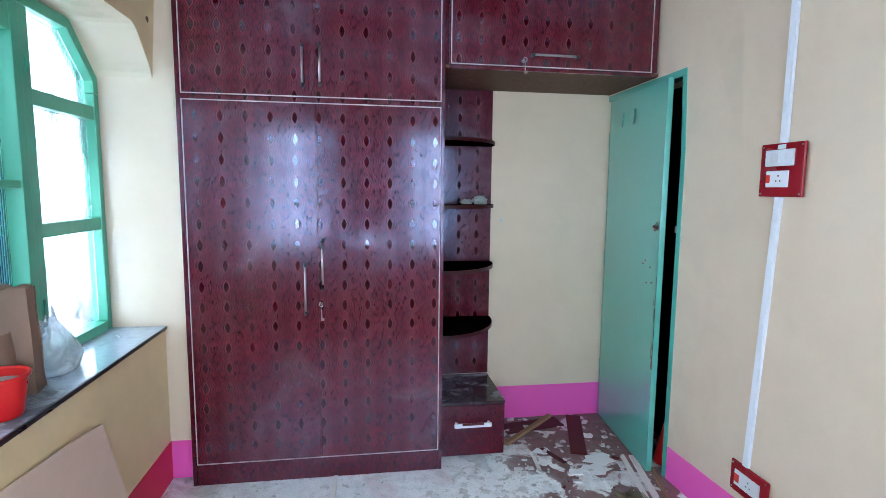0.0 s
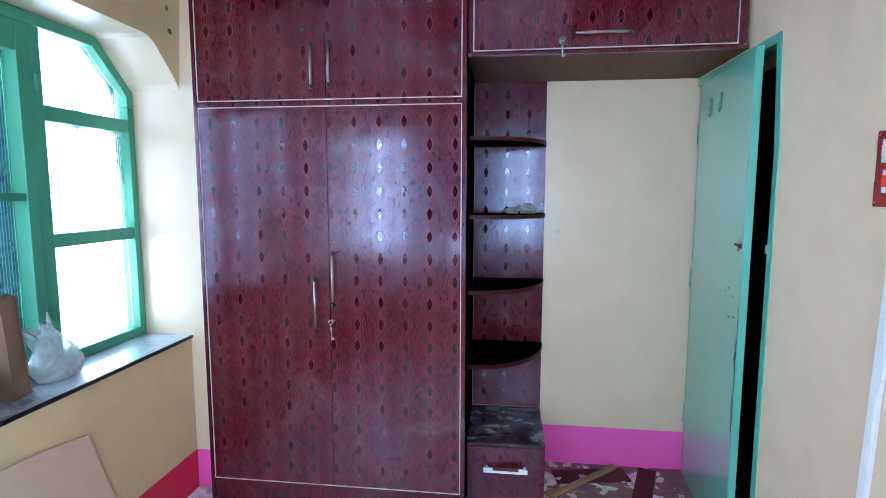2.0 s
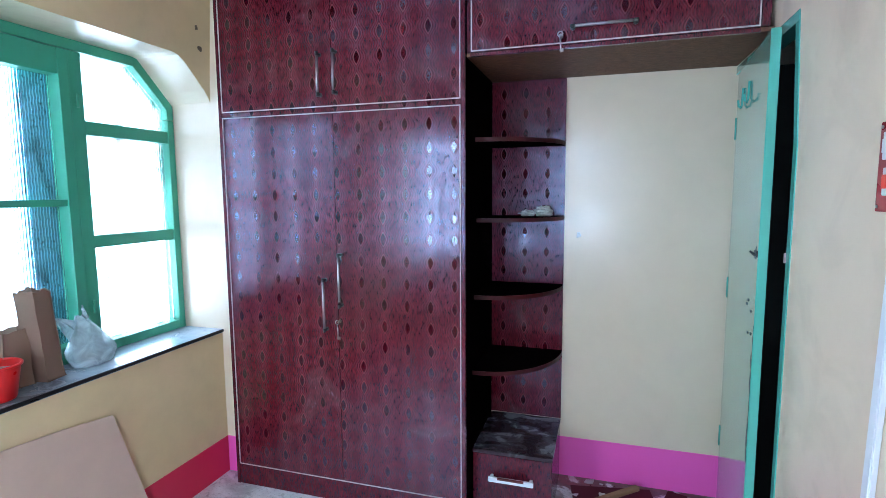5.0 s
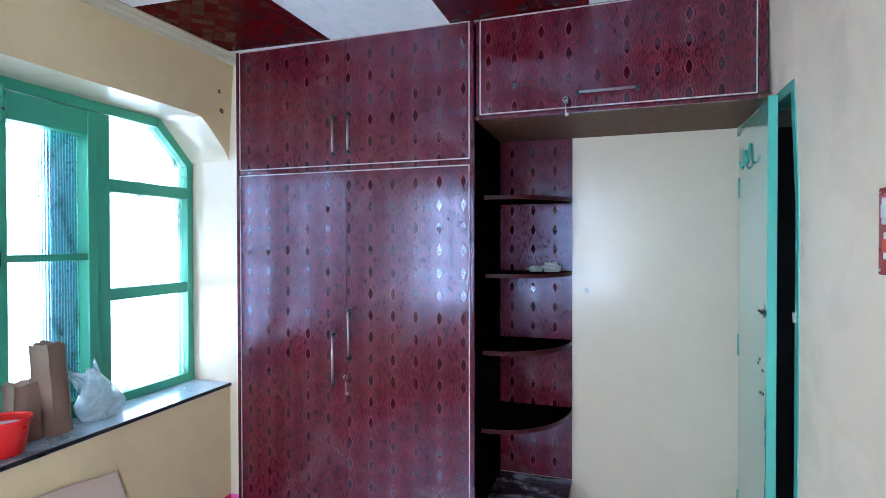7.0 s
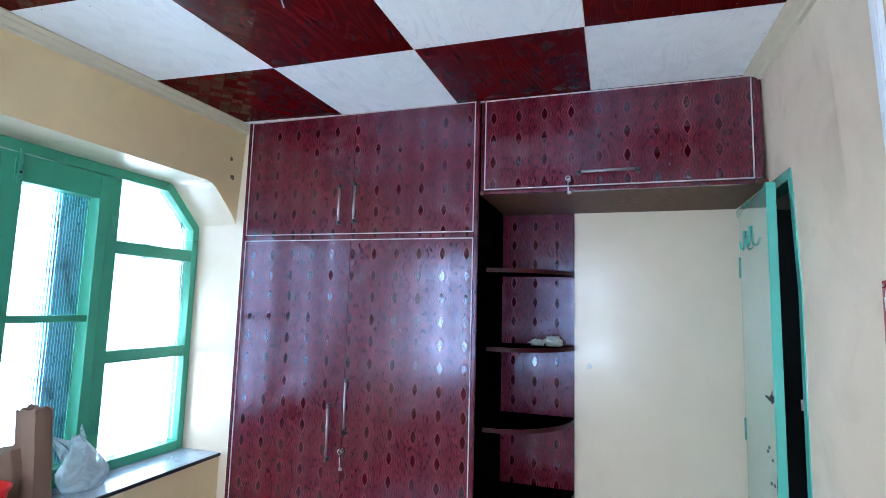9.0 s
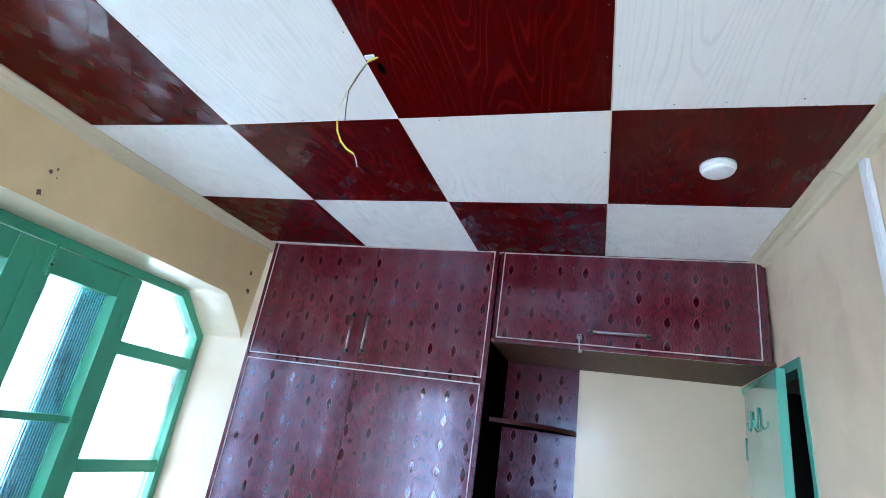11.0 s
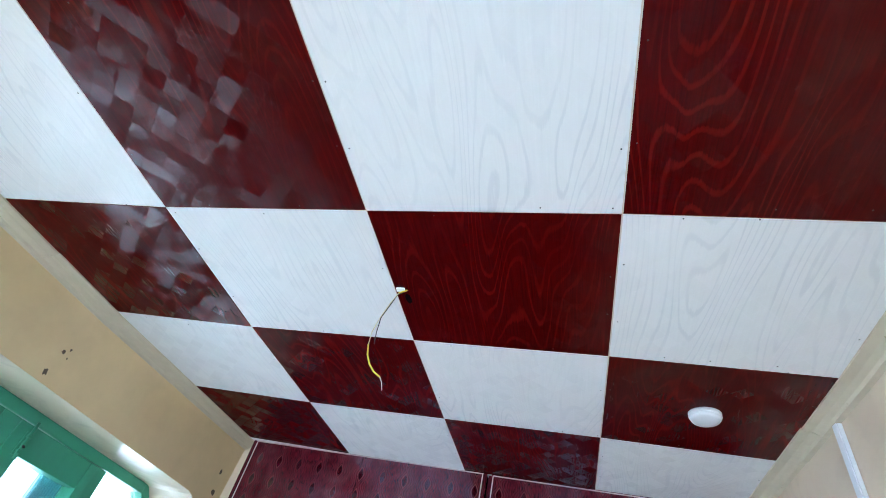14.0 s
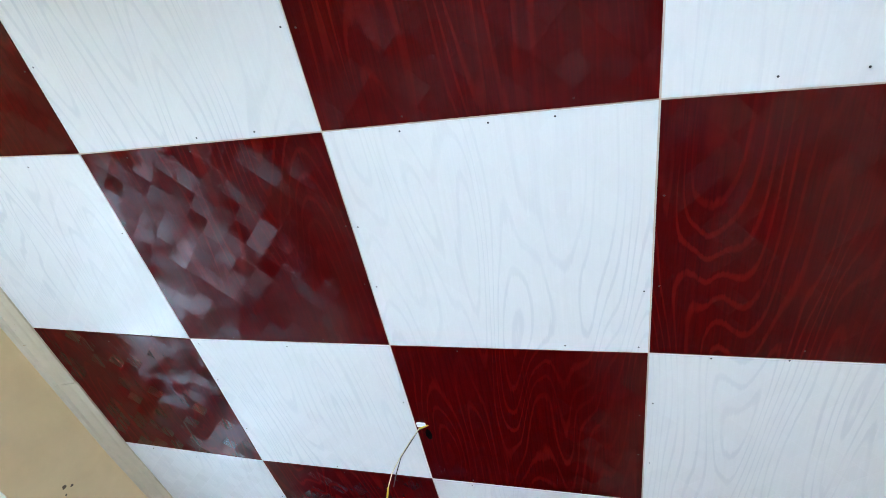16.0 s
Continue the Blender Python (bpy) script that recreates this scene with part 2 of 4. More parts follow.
def concrete_floor(name):
    """Screed with spilt whitewash, red dust and dark dirt, whitened further towards the unseen south."""
    g = Graph(name, 0.6)
    n1, n2, n3 = g.noise(3.0, 6, distort=0.5), g.noise(2.1, 5, g.scaled(1, 1.6, 1), distort=1.2), g.noise(24, 5)
    x, y, z = g.axes()
    under = g.step(g.m("ADD", x, g.m("MULTIPLY_ADD", n2, 1.2, -0.6)), 0.55, 0.95)
    stain = g.step(g.noise(4.5, 4, g.scaled(1, 1, 1), distort=0.8), 0.40, 0.60)
    col = g.mix(n3, (0.40, 0.41, 0.42), (0.70, 0.71, 0.72))
    col = g.mix(g.m("MULTIPLY", under, 0.85), col, g.mix(n3, (0.070, 0.014, 0.014), (0.22, 0.045, 0.040)))
    col = g.mix(g.m("MULTIPLY", g.step(n2, 0.58, 0.66), 0.45), col, (0.36, 0.07, 0.08))
    # extra white over the unseen south brightens what the wardrobe reflects
    flake = g.m("ADD", g.noise(5.5, 6, distort=0.6), g.m("MULTIPLY_ADD", under, -0.115, g.m("MULTIPLY_ADD", g.m("MULTIPLY", g.step(y, 2.75, 2.35, 0, 0.12), g.m("MULTIPLY_ADD", under, -0.75, 1.0)), 1.0, g.step(y, 2.1, 1.3, 0, 0.14))))
    white = g.step(flake, 0.445, 0.50)
    thick = g.step(g.noise(16, 4), 0.30, 0.62, 0.75, 1.0)
    col = g.mix(g.m("MULTIPLY", white, thick), col, (0.90, 0.90, 0.91))
    col = g.mix(g.step(n2, 0.50, 0.66, 0, 0.30), col, (0.45, 0.16, 0.18))
    grey = g.step(g.noise(13, 6, distort=0.7), 0.50, 0.70, 0, 0.26)
    col = g.mix(grey, col, (0.36, 0.36, 0.37))
    dirt = g.step(g.noise(9, 6, distort=1.2), 0.60, 0.74, 0, 0.6)
    col = g.mix(dirt, col, (0.10, 0.09, 0.09))
    col = g.mix(g.m("MULTIPLY", stain, g.step(x, -0.4, -0.9, 0, 0.45)), col, (0.15, 0.15, 0.15))
    grit = g.step(g.noise(95, 3), 0.56, 0.68, 0, 0.38)
    col = g.mix(grit, col, (0.16, 0.14, 0.14))
    g.put("Base Color", col)
    g.put("Roughness", g.m("MULTIPLY_ADD", white, -0.28, 0.52))
    g.bump(g.m("ADD", g.noise(9, 6), g.m("MULTIPLY", white, 0.5)), 0.4, 0.006)
    return g.mat


def reeded_glass(name, stripes, tint):
    """Tinted window glass, pressed into upright reeds or left frosted, with dirt."""
    g = Graph(name, 0.16)
    x, y, z = g.axes()
    g.put("Transmission Weight", 1.0).put("IOR", 1.45)
    phase = g.m("MULTIPLY", g.m("ADD", x, y), 6.2832 / 0.0125)
    reed = g.m("SINE", phase)
    band = g.step(reed, 0.70, 0.97, 0.0, stripes)
    grime = g.step(g.noise(1.0, 4, g.scaled(7, 7, 3), distort=0.6), 0.44, 0.70)
    speck = g.step(g.noise(70, 3), 0.62, 0.70)
    col = g.mix(g.m("MULTIPLY", band, 0.92), tint, tuple(c * 0.03 for c in tint))
    col = g.mix(g.m("MULTIPLY", grime, 0.9), col, tuple(c * k for c, k in zip(tint, (0.035, 0.05, 0.048))))
    col = g.mix(g.m("MULTIPLY", speck, 0.8), col, tuple(c * 0.04 for c in tint))
    g.put("Base Color", col)
    g.bump(g.m("ADD", g.m("MULTIPLY", reed, stripes), g.noise(30, 3)), 0.5, 0.002)
    return g.mat


CREAM = plaster("cream_wall_paint", (0.78, 0.63, 0.475), (0.67, 0.51, 0.355), 0.30, 0.25, 0.5)
# warm tone of the backlit west wall is put into this colour
BACKLIT_CREAM = plaster("backlit_cream_paint", (0.90, 0.69, 0.40), (0.76, 0.54, 0.28), 0.34, 0.65)
# pink skirting on the shaded west side; the shade is put into its colour
SHADED_PINK = plaster("shaded_pink_paint", (0.78, 0.025, 0.085), (0.66, 0.02, 0.07), 0.4)
PINK = plaster("pink_skirting_paint", (0.95, 0.13, 0.52), (0.84, 0.09, 0.42), 0.4)
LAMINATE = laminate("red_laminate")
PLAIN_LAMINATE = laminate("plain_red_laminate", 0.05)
TILE_RED = tile_wood("red_ceiling_sheet", (0.026, 0.0003, 0.0006), (0.125, 0.0008, 0.001), (0.20, 0.008, 0.005), 0.30, 0.55)
TILE_WHITE = tile_wood("white_ceiling_sheet", (0.77, 0.76, 0.75), (0.86, 0.85, 0.84), (0.58, 0.59, 0.61), 0.34, 0.60)
JOINT = plain("ceiling_joint", (0.66, 0.54, 0.44), 0.6)
GREEN = painted_wood("green_gloss_paint", (0.065, 0.40, 0.25), (0.10, 0.16, 0.12), 0.32)
TEAL = painted_wood("teal_door_paint", (0.10, 0.45, 0.36), (0.05, 0.12, 0.10), 0.27, 0.80, 0.0, 0.07, 0.0, 0.8)
BEAD = plain("pale_bead", (0.50, 0.38, 0.36), 0.4)
METAL = plain("brushed_metal", (0.40, 0.34, 0.34), 0.30, 1.0)
DARK_METAL = plain("dark_metal", (0.06, 0.06, 0.06), 0.45, 0.8)


def dirty_slate(name):
    g = Graph(name, 0.2)
    x, y, z = g.axes()
    fine = g.noise(28, 4)
    grime = g.step(g.m("ADD", g.noise(7, 5, distort=0.8), g.step(y, 2.05, 1.55, -0.10, 0.14)), 0.46, 0.66)
    col = g.mix(fine, (0.34, 0.42, 0.49), (0.48, 0.56, 0.63))
    g.put("Base Color", g.mix(g.m("MULTIPLY", grime, 0.85), col, (0.045, 0.045, 0.05)))
    g.put("Roughness", g.m("MULTIPLY_ADD", grime, 0.3, 0.16))
    g.bump(g.m("ADD", fine, grime), 0.2, 0.0008)
    return g.mat


SLATE = dirty_slate("slate_sill")
BLACK_EDGE = plain("black_sill_edge", (0.012, 0.012, 0.014), 0.3)
FLOOR = concrete_floor("dirty_screed")
CORNICE = painted_wood("pale_raw_wood", (0.66, 0.57, 0.42), (0.45, 0.33, 0.20), 0.55, 0.70)
GLASS_TINT = (0.93, 0.96, 0.99)
GLASS = reeded_glass("reeded_glass", 1.0, GLASS_TINT)
FROSTED = reeded_glass("frosted_glass", 0.05, GLASS_TINT)


def streaked_board(name):
    g = Graph(name, 0.5)
    lines = g.step(g.noise(1.0, 4, g.scaled(28, 230, 120)), 0.30, 0.72)
    blot = g.noise(6, 3)
    col = g.mix(lines, (0.060, 0.020, 0.012), (0.23, 0.10, 0.060))
    g.put("Base Color", g.mix(g.m("MULTIPLY", blot, 0.4), col, (0.09, 0.045, 0.025)))
    g.put("Specular IOR Level", 0.12)
    g.bump(lines, 0.3, 0.0008)
    return g.mat


BROWN_SOFFIT = streaked_board("brown_board")
WHITE_PVC = plain("white_plastic", (0.78, 0.80, 0.84), 0.3, 0, 0.08)
RED_BOARD = plain("red_switch_board", (0.30, 0.010, 0.018), 0.25, 0, 0.3)
RED_PLASTIC = plain("red_plastic", (0.72, 0.012, 0.012), 0.3, 0, 0.15)
ORANGE_ROCKER = plain("red_rocker", (0.80, 0.05, 0.02), 0.3)
CARD = plain("brown_cardboard", (0.27, 0.16, 0.11), 0.8, 0, 0.35, 18)
CARD_PALE = plain("pale_cardboard", (0.46, 0.36, 0.28), 0.8, 0, 0.3, 18)
PLY = plain("pale_hardboard", (0.70, 0.49, 0.375), 0.6, 0, 0.35, 9)
STICK_WOOD = plain("split_wood", (0.30, 0.17, 0.09), 0.7, 0, 0.5, 40)
SCRAP = plain("red_board_scrap", (0.085, 0.009, 0.011), 0.5, 0, 0.5, 20, spec=0.25)
WHITE_WOOD = plain("whitewashed_wood", (0.74, 0.71, 0.69), 0.6, 0, 0.3, 40)
SLATE_TOP = dusty_top("dusty_dark_top")
SHADE_WALL = plain("passage_shade", (0.006, 0.006, 0.006), 0.95)
EDGE_RED = plain("red_edge_band", (0.045, 0.004, 0.005), 0.4, spec=0.15)
# recess shade on side and shelf boards is put into this near-black
SHADE_BLACK = plain("near_black_shade", (0.0025, 0.0008, 0.0012), 0.6, spec=0.0)
BLUE_POST = plain("blue_weathered_paint", (0.26, 0.70, 0.95), 0.5, 0, 0.35, 8)
YELLOW_WIRE = plain("yellow_wire", (0.70, 0.58, 0.05), 0.35, 0, 0.1)
PALE_WIRE = plain("pale_yellow_wire", (0.66, 0.58, 0.36), 0.4, 0, 0.15)
BLACK_WIRE = plain("black_wire", (0.012, 0.012, 0.012), 0.4)
MORTAR_WHITE = plain("dried_whitewash", (0.80, 0.80, 0.81), 0.5, 0, 0.2, 25)
MORTAR = plain("grey_mortar", (0.56, 0.55, 0.54), 0.9, 0, 0.6, 40)
RUBBISH = plain("crumpled_foil", (0.42, 0.41, 0.38), 0.35, 0.3, 0.6, 60)


# ---- mesh helpers ----
def holder(name, place, label="", category="", group="", kind=""):
    ob = new(name)
    ob.empty_display_size = 0.1
    ob.location = place
    return tagged(ob, label, category, group, kind)


def part(name, bm, material, parent=None, label=""):
    """Links a bmesh, given in the room's metres, as one mesh object."""
    bmesh.ops.recalc_face_normals(bm, faces=bm.faces)
    me = bpy.data.meshes.new(name)
    bm.to_mesh(me)
    bm.free()
    for mat in material if isinstance(material, (list, tuple)) else (material,):
        me.materials.append(mat)
    ob = new(name, me)
    if parent:
        ob.parent = parent
        if parent.type == "EMPTY":
            ob.matrix_parent_inverse = Matrix.Translation(-parent.location)
    return tagged(ob, label)


def box_into(bm, x0, x1, y0, y1, z0, z1, bevel=0.0, segments=2, turn=None, slot=0):
    made = bmesh.ops.create_cube(bm, size=1)["verts"]
    m = Matrix.Translation(((x0 + x1) / 2, (y0 + y1) / 2, (z0 + z1) / 2)) @ Matrix.Diagonal((x1 - x0, y1 - y0, z1 - z0, 1))
    bmesh.ops.transform(bm, matrix=(turn or Matrix()) @ m, verts=made)
    faces = list({f for v in made for f in v.link_faces})
    for f in faces:
        f.material_index = slot
    if bevel:
        edges = list({e for v in made for e in v.link_edges})
        bmesh.ops.bevel(bm, geom=edges, offset=bevel, segments=segments, profile=0.6, affect="EDGES")


def box(x0, x1, y0, y1, z0, z1, bevel=0.0, segments=2, turn=None):
    bm = bmesh.new()
    box_into(bm, x0, x1, y0, y1, z0, z1, bevel, segments, turn)
    return bm


def prism_into(bm, outline, axis, low, high):
    """Extrudes a flat outline along x, y or z. The outline holds the other two coordinates in order."""
    def place(p, d):
        return {"x": (d, p[0], p[1]), "y": (p[0], d, p[1]), "z": (p[0], p[1], d)}[axis]

    a = [bm.verts.new(place(p, low)) for p in outline]
    b = [bm.verts.new(place(p, high)) for p in outline]
    bm.faces.new(a)
    bm.faces.new(list(reversed(b)))
    for n in range(len(outline)):
        k = (n + 1) % len(outline)
        bm.faces.new((a[n], b[n], b[k], a[k]))


def prism(outline, axis, low, high, bevel=0.0, segments=2):
    bm = bmesh.new()
    prism_into(bm, outline, axis, low, high)
    if bevel:
        bmesh.ops.bevel(bm, geom=list(bm.edges), offset=bevel, segments=segments, profile=0.6, affect="EDGES")
    return bm


def tube_into(bm, points, radius, sides=8):
    """A round bar along a line of points."""
    rings = []
    pts = [Vector(p) for p in points]
    for n, p in enumerate(pts):
        way = (pts[min(n + 1, len(pts) - 1)] - pts[max(n - 1, 0)]).normalized()
        side = way.orthogonal().normalized() if n == 0 else (rings[-1][1] - way * rings[-1][1].dot(way)).normalized()
        up = way.cross(side)
        ring = [bm.verts.new(p + radius * (math.cos(a) * side + math.sin(a) * up)) for a in (2 * math.pi * k / sides for k in range(sides))]
        rings.append((ring, side))
    for (a, _), (b, _) in zip(rings, rings[1:]):
        for k in range(sides):
            f = bm.faces.new((a[k], a[(k + 1) % sides], b[(k + 1) % sides], b[k]))
            f.smooth = True
    bm.faces.new(list(reversed(rings[0][0])))
    bm.faces.new(rings[-1][0])


def tube(points, radius, sides=8):
    bm = bmesh.new()
    tube_into(bm, points, radius, sides)
    return bm


def lathe(profile, place, sides=32, turn=None):
    """Turns a profile of (radius, height) round z."""
    bm = bmesh.new()
    rings = []
    for r, h in profile:
        rings.append([bm.verts.new((max(r, 1e-4) * math.cos(a), max(r, 1e-4) * math.sin(a), h)) for a in (2 * math.pi * k / sides for k in range(sides))])
    for a, b in zip(rings, rings[1:]):
        for k in range(sides):
            f = bm.faces.new((a[k], a[(k + 1) % sides], b[(k + 1) % sides], b[k]))
            f.smooth = True
    bmesh.ops.transform(bm, matrix=Matrix.Translation(place) @ (turn or Matrix()), verts=bm.verts)
    return bm


def structure(name, bm, material, label="", category=""):
    return tagged(part(name, bm, material), label, category, kind="structure")


# ---- the room ----
WEST, EAST, NORTH, SOUTH, TOP = -1.02, 1.58, 3.095, -0.48, 2.557
CUPBOARD_TOP = 2.5835
WIN_X = -1.275


def sag(y):
    """How far the ceiling rises towards the cupboards."""
    return 0.0275 * max(0.0, y - 1.37)


def west_lean(y, z):
    return 0.068 * max(0.0, z - 2.045)


def east_lean(y, z):
    """The east wall runs out of square towards the south and tips inwards at the top."""
    k = max(0.0, 2.268 - y)
    return 0.06 * k - (0.0405 + 0.072 * k) * max(0.0, z - 1.716)


def leaned(bm, face, lean):
    """Moves the verts on one wall face by where they stand."""
    for v in bm.verts:
        if abs(v.co.x - face) < 0.03:
            v.co.x += lean(v.co.y, v.co.z)
    return bm


structure("floor", box(-1.36, 1.82, -0.8, 3.35, -0.12, 0.0), FLOOR, "dirty grey screed floor with whitewash and red paint spills", "floor")

# ceiling: alternate red and white sheets with narrow joints, one mesh
cols = [-1.02, -0.905, -0.325, 0.285, 0.895, 1.488, 1.58]
rows = [-0.902, -0.332, 0.234, 0.802, 1.370, 1.950, 2.52, 3.10]
bm = bmesh.new()
prism_into(bm, [(-0.8, TOP - 0.0012), (1.37, TOP - 0.0012), (3.35, TOP - 0.0012 + sag(3.35)), (3.35, 2.75), (-0.8, 2.75)], "x", -1.36, 1.82)
for f in bm.faces:
    f.material_index = 2
drift = [0, -0.036, -0.005, 0.0, 0.003, 0.021]
for i in range(4):
    for j in range(len(rows) - 1):
        x0, x1, gap = cols[i + 1] + 0.0018, cols[i + 2] - 0.0018, 0.0018
        a, b = drift[i + 1], drift[i + 2]
        corners = [(x0, rows[j] + a + gap), (x1, rows[j] + b + gap), (x1, rows[j + 1] + b - gap), (x0, rows[j + 1] + a - gap)]
        corners = [(x, min(max(y, SOUTH), NORTH)) for x, y in corners]
        first = len(bm.faces)
        prism_into(bm, corners, "z", TOP - 0.003, TOP + 0.004)
        bm.faces.ensure_lookup_table()
        for f in bm.faces[first:]:
            f.material_index = (i + j + 1) % 2
            for v in f.verts:
                v.tag = True
# panel pins near the sheets' edges
rng = random.Random(31)
for i in range(4):
    for j in range(1, len(rows) - 2):
        x0, x1, y0, y1 = cols[i + 1], cols[i + 2], rows[j], rows[j + 1]
        spots = [(x0 + (x1 - x0) * k / 4 + rng.uniform(-0.03, 0.03), y) for k in range(5) for y in (y0 + 0.014, y1 - 0.014)]
        spots += [(x, y0 + (y1 - y0) * k / 3 + rng.uniform(-0.03, 0.03)) for k in (1, 2) for x in (x0 + 0.014, x1 - 0.014)]
        for x, y in spots:
            if rng.random() < 0.35 or not (x0 + 0.01 < x < x1 - 0.01 and SOUTH + 0.05 < y < 2.48):
                continue
            first = len(bm.faces)
            ring = [(x + 0.0020 * math.cos(a), y + 0.0020 * math.sin(a)) for a in (math.pi / 3 * k for k in range(6))]
            prism_into(bm, ring, "z", TOP - 0.0037, TOP - 0.0025)
            bm.faces.ensure_lookup_table()
            for f in bm.faces[first:]:
                f.material_index = 3
                for v in f.verts:
                    v.tag = True
for v in bm.verts:
    if v.tag:
        v.co.z += sag(v.co.y)
ceiling = part("ceiling", bm, (TILE_RED, TILE_WHITE, JOINT, DARK_METAL))
tagged(ceiling, "glossy dark red and white wood-grain sheets laid as a checkerboard", "ceiling", kind="structure")

# raw wooden boards along the ceiling's edges, in two lengths with a butt joint
def ceiling_trim(name, inner, outer, joint, end):
    low = TOP - 0.022
    flip = 1 if inner > outer else -1
    board = None
    for n, (ya, yb, wide) in enumerate(((SOUTH, joint - 0.001, 0.0), (joint + 0.001, end, 0.004))):
        edge = inner + flip * wide
        shape = [(outer, TOP - 0.003), (outer, low - 0.010), (outer + flip * 0.016, low - 0.008), (outer + flip * 0.022, low), (edge - flip * 0.032, low + 0.005), (edge - flip * 0.026, low + 0.009), (edge - flip * 0.014, low + 0.010), (edge, TOP - 0.009), (edge, TOP - 0.003)]
        bm = bmesh.new()
        stops = sorted({ya, yb, min(max(1.37, ya), yb)})
        for a, b in zip(stops, stops[1:]):
            prism_into(bm, shape, "y", a, b)
        bmesh.ops.remove_doubles(bm, verts=bm.verts, dist=1e-5)
        for v in bm.verts:
            v.co.z += sag(v.co.y)
        if board is None:
            board = structure(name, bm, CORNICE, "pale raw wooden moulding along the ceiling edge", "trim")
        else:
            part("board", bm, CORNICE, board)


ceiling_trim("trim_west", -0.903, -0.986, 1.01, 2.609)
ceiling_trim("trim_east", 1.486, 1.549, 1.70, 2.508)

# walls
structure("wall_north", box(-0.90, 1.60, NORTH, 3.35, 0, 2.65), CREAM, "cream gloss-painted plaster wall behind the wardrobe", "wall")
structure("wall_pier", box(-1.36, -0.90, 2.61, 3.35, 0, 2.65), CREAM, "narrow cream plaster wall beside the wardrobe", "wall")

bm = bmesh.new()
box_into(bm, -1.36, WEST, -0.8, 2.61, 0, 0.80)
box_into(bm, -1.36, WEST, -0.8, 0.53, 0.80, 2.65)
prism_into(bm, [(0.53, 2.65), (0.53, 2.05), (0.75, 2.243), (2.36, 2.243), (2.395, 2.236), (2.43, 2.216), (2.50, 2.158), (2.57, 2.098), (2.595, 2.07), (2.61, 2.045), (2.61, 2.65)], "x", -1.36, WEST)
leaned(bm, WEST, west_lean)
bm.normal_update()
# strongly lit recess faces take the plain cream instead of the backlit tone
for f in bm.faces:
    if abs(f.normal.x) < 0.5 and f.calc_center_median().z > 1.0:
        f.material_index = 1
structure("wall_west", bm, (BACKLIT_CREAM, CREAM), "plaster wall coloured tan for its backlit tone, with a deep window recess and chamfered upper corners", "wall")

bm = bmesh.new()
for ya, yb in ((-0.8, 0.4), (0.4, 1.2), (1.2, 1.6), (1.6, 1.9), (1.9, 2.268)):
    box_into(bm, EAST, 1.82, ya, yb, 0, 1.716)
    box_into(bm, EAST, 1.82, ya, yb, 1.716, 2.65)
box_into(bm, EAST, 1.82, 2.268, 3.095, 2.135, 2.65)
structure("wall_east", leaned(bm, EAST, east_lean), CREAM, "cream gloss-painted plaster wall with a doorway", "wall")

bm = bmesh.new()
box_into(bm, WEST, 1.81, -0.8, SOUTH, 0, 0.86)
box_into(bm, WEST, 1.81, -0.8, SOUTH, 2.20, 2.65)
box_into(bm, 1.08, 1.81, -0.8, SOUTH, 0.86, 2.20)
structure("wall_south", bm, CREAM, "cream plaster wall with a wide window", "wall")


# painted skirting
structure("baseboard_west", box(WEST, WEST + 0.004, SOUTH, 2.606, 0, 0.205), SHADED_PINK, "pink painted skirting band in a shaded crimson tone", "baseboard")
structure("baseboard_pier", box(-1.02, -0.895, 2.606, 2.61, 0, 0.205), PINK, "bright pink painted skirting band", "baseboard")
structure("baseboard_north", box(0.40, EAST, NORTH - 0.004, NORTH, 0, 0.222), PINK, "bright pink painted skirting band", "baseboard")
structure("baseboard_east", leaned(box(EAST - 0.004, EAST, SOUTH, 2.262, 0, 0.18), EAST, east_lean), PINK, "bright pink painted skirting band", "baseboard")

# passage behind the door; its darkness is put into added near-black walls
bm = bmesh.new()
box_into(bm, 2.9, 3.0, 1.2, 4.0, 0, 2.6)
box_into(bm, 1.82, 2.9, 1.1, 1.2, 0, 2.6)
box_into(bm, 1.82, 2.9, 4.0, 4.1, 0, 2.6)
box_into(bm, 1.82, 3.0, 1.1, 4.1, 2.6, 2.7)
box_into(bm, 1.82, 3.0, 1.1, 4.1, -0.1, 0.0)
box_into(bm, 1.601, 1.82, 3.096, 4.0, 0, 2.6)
structure("wall_passage", bm, SHADE_WALL, "added passage walls behind the door, coloured near-black for the missing light", "wall")

# sill
bm = bmesh.new()
box_into(bm, WIN_X - 0.03, WEST + 0.002, 0.53, 2.61, 0.80, 0.822, 0.002, 1)
sill = structure("window_sill", bm, SLATE, "dusty grey-blue stone window sill with a black edge", "window sill")
part("edge", box(WEST + 0.002, WEST + 0.012, 0.53, 2.608, 0.806, 0.8225, 0.003), BLACK_EDGE, sill, "black polished edge")


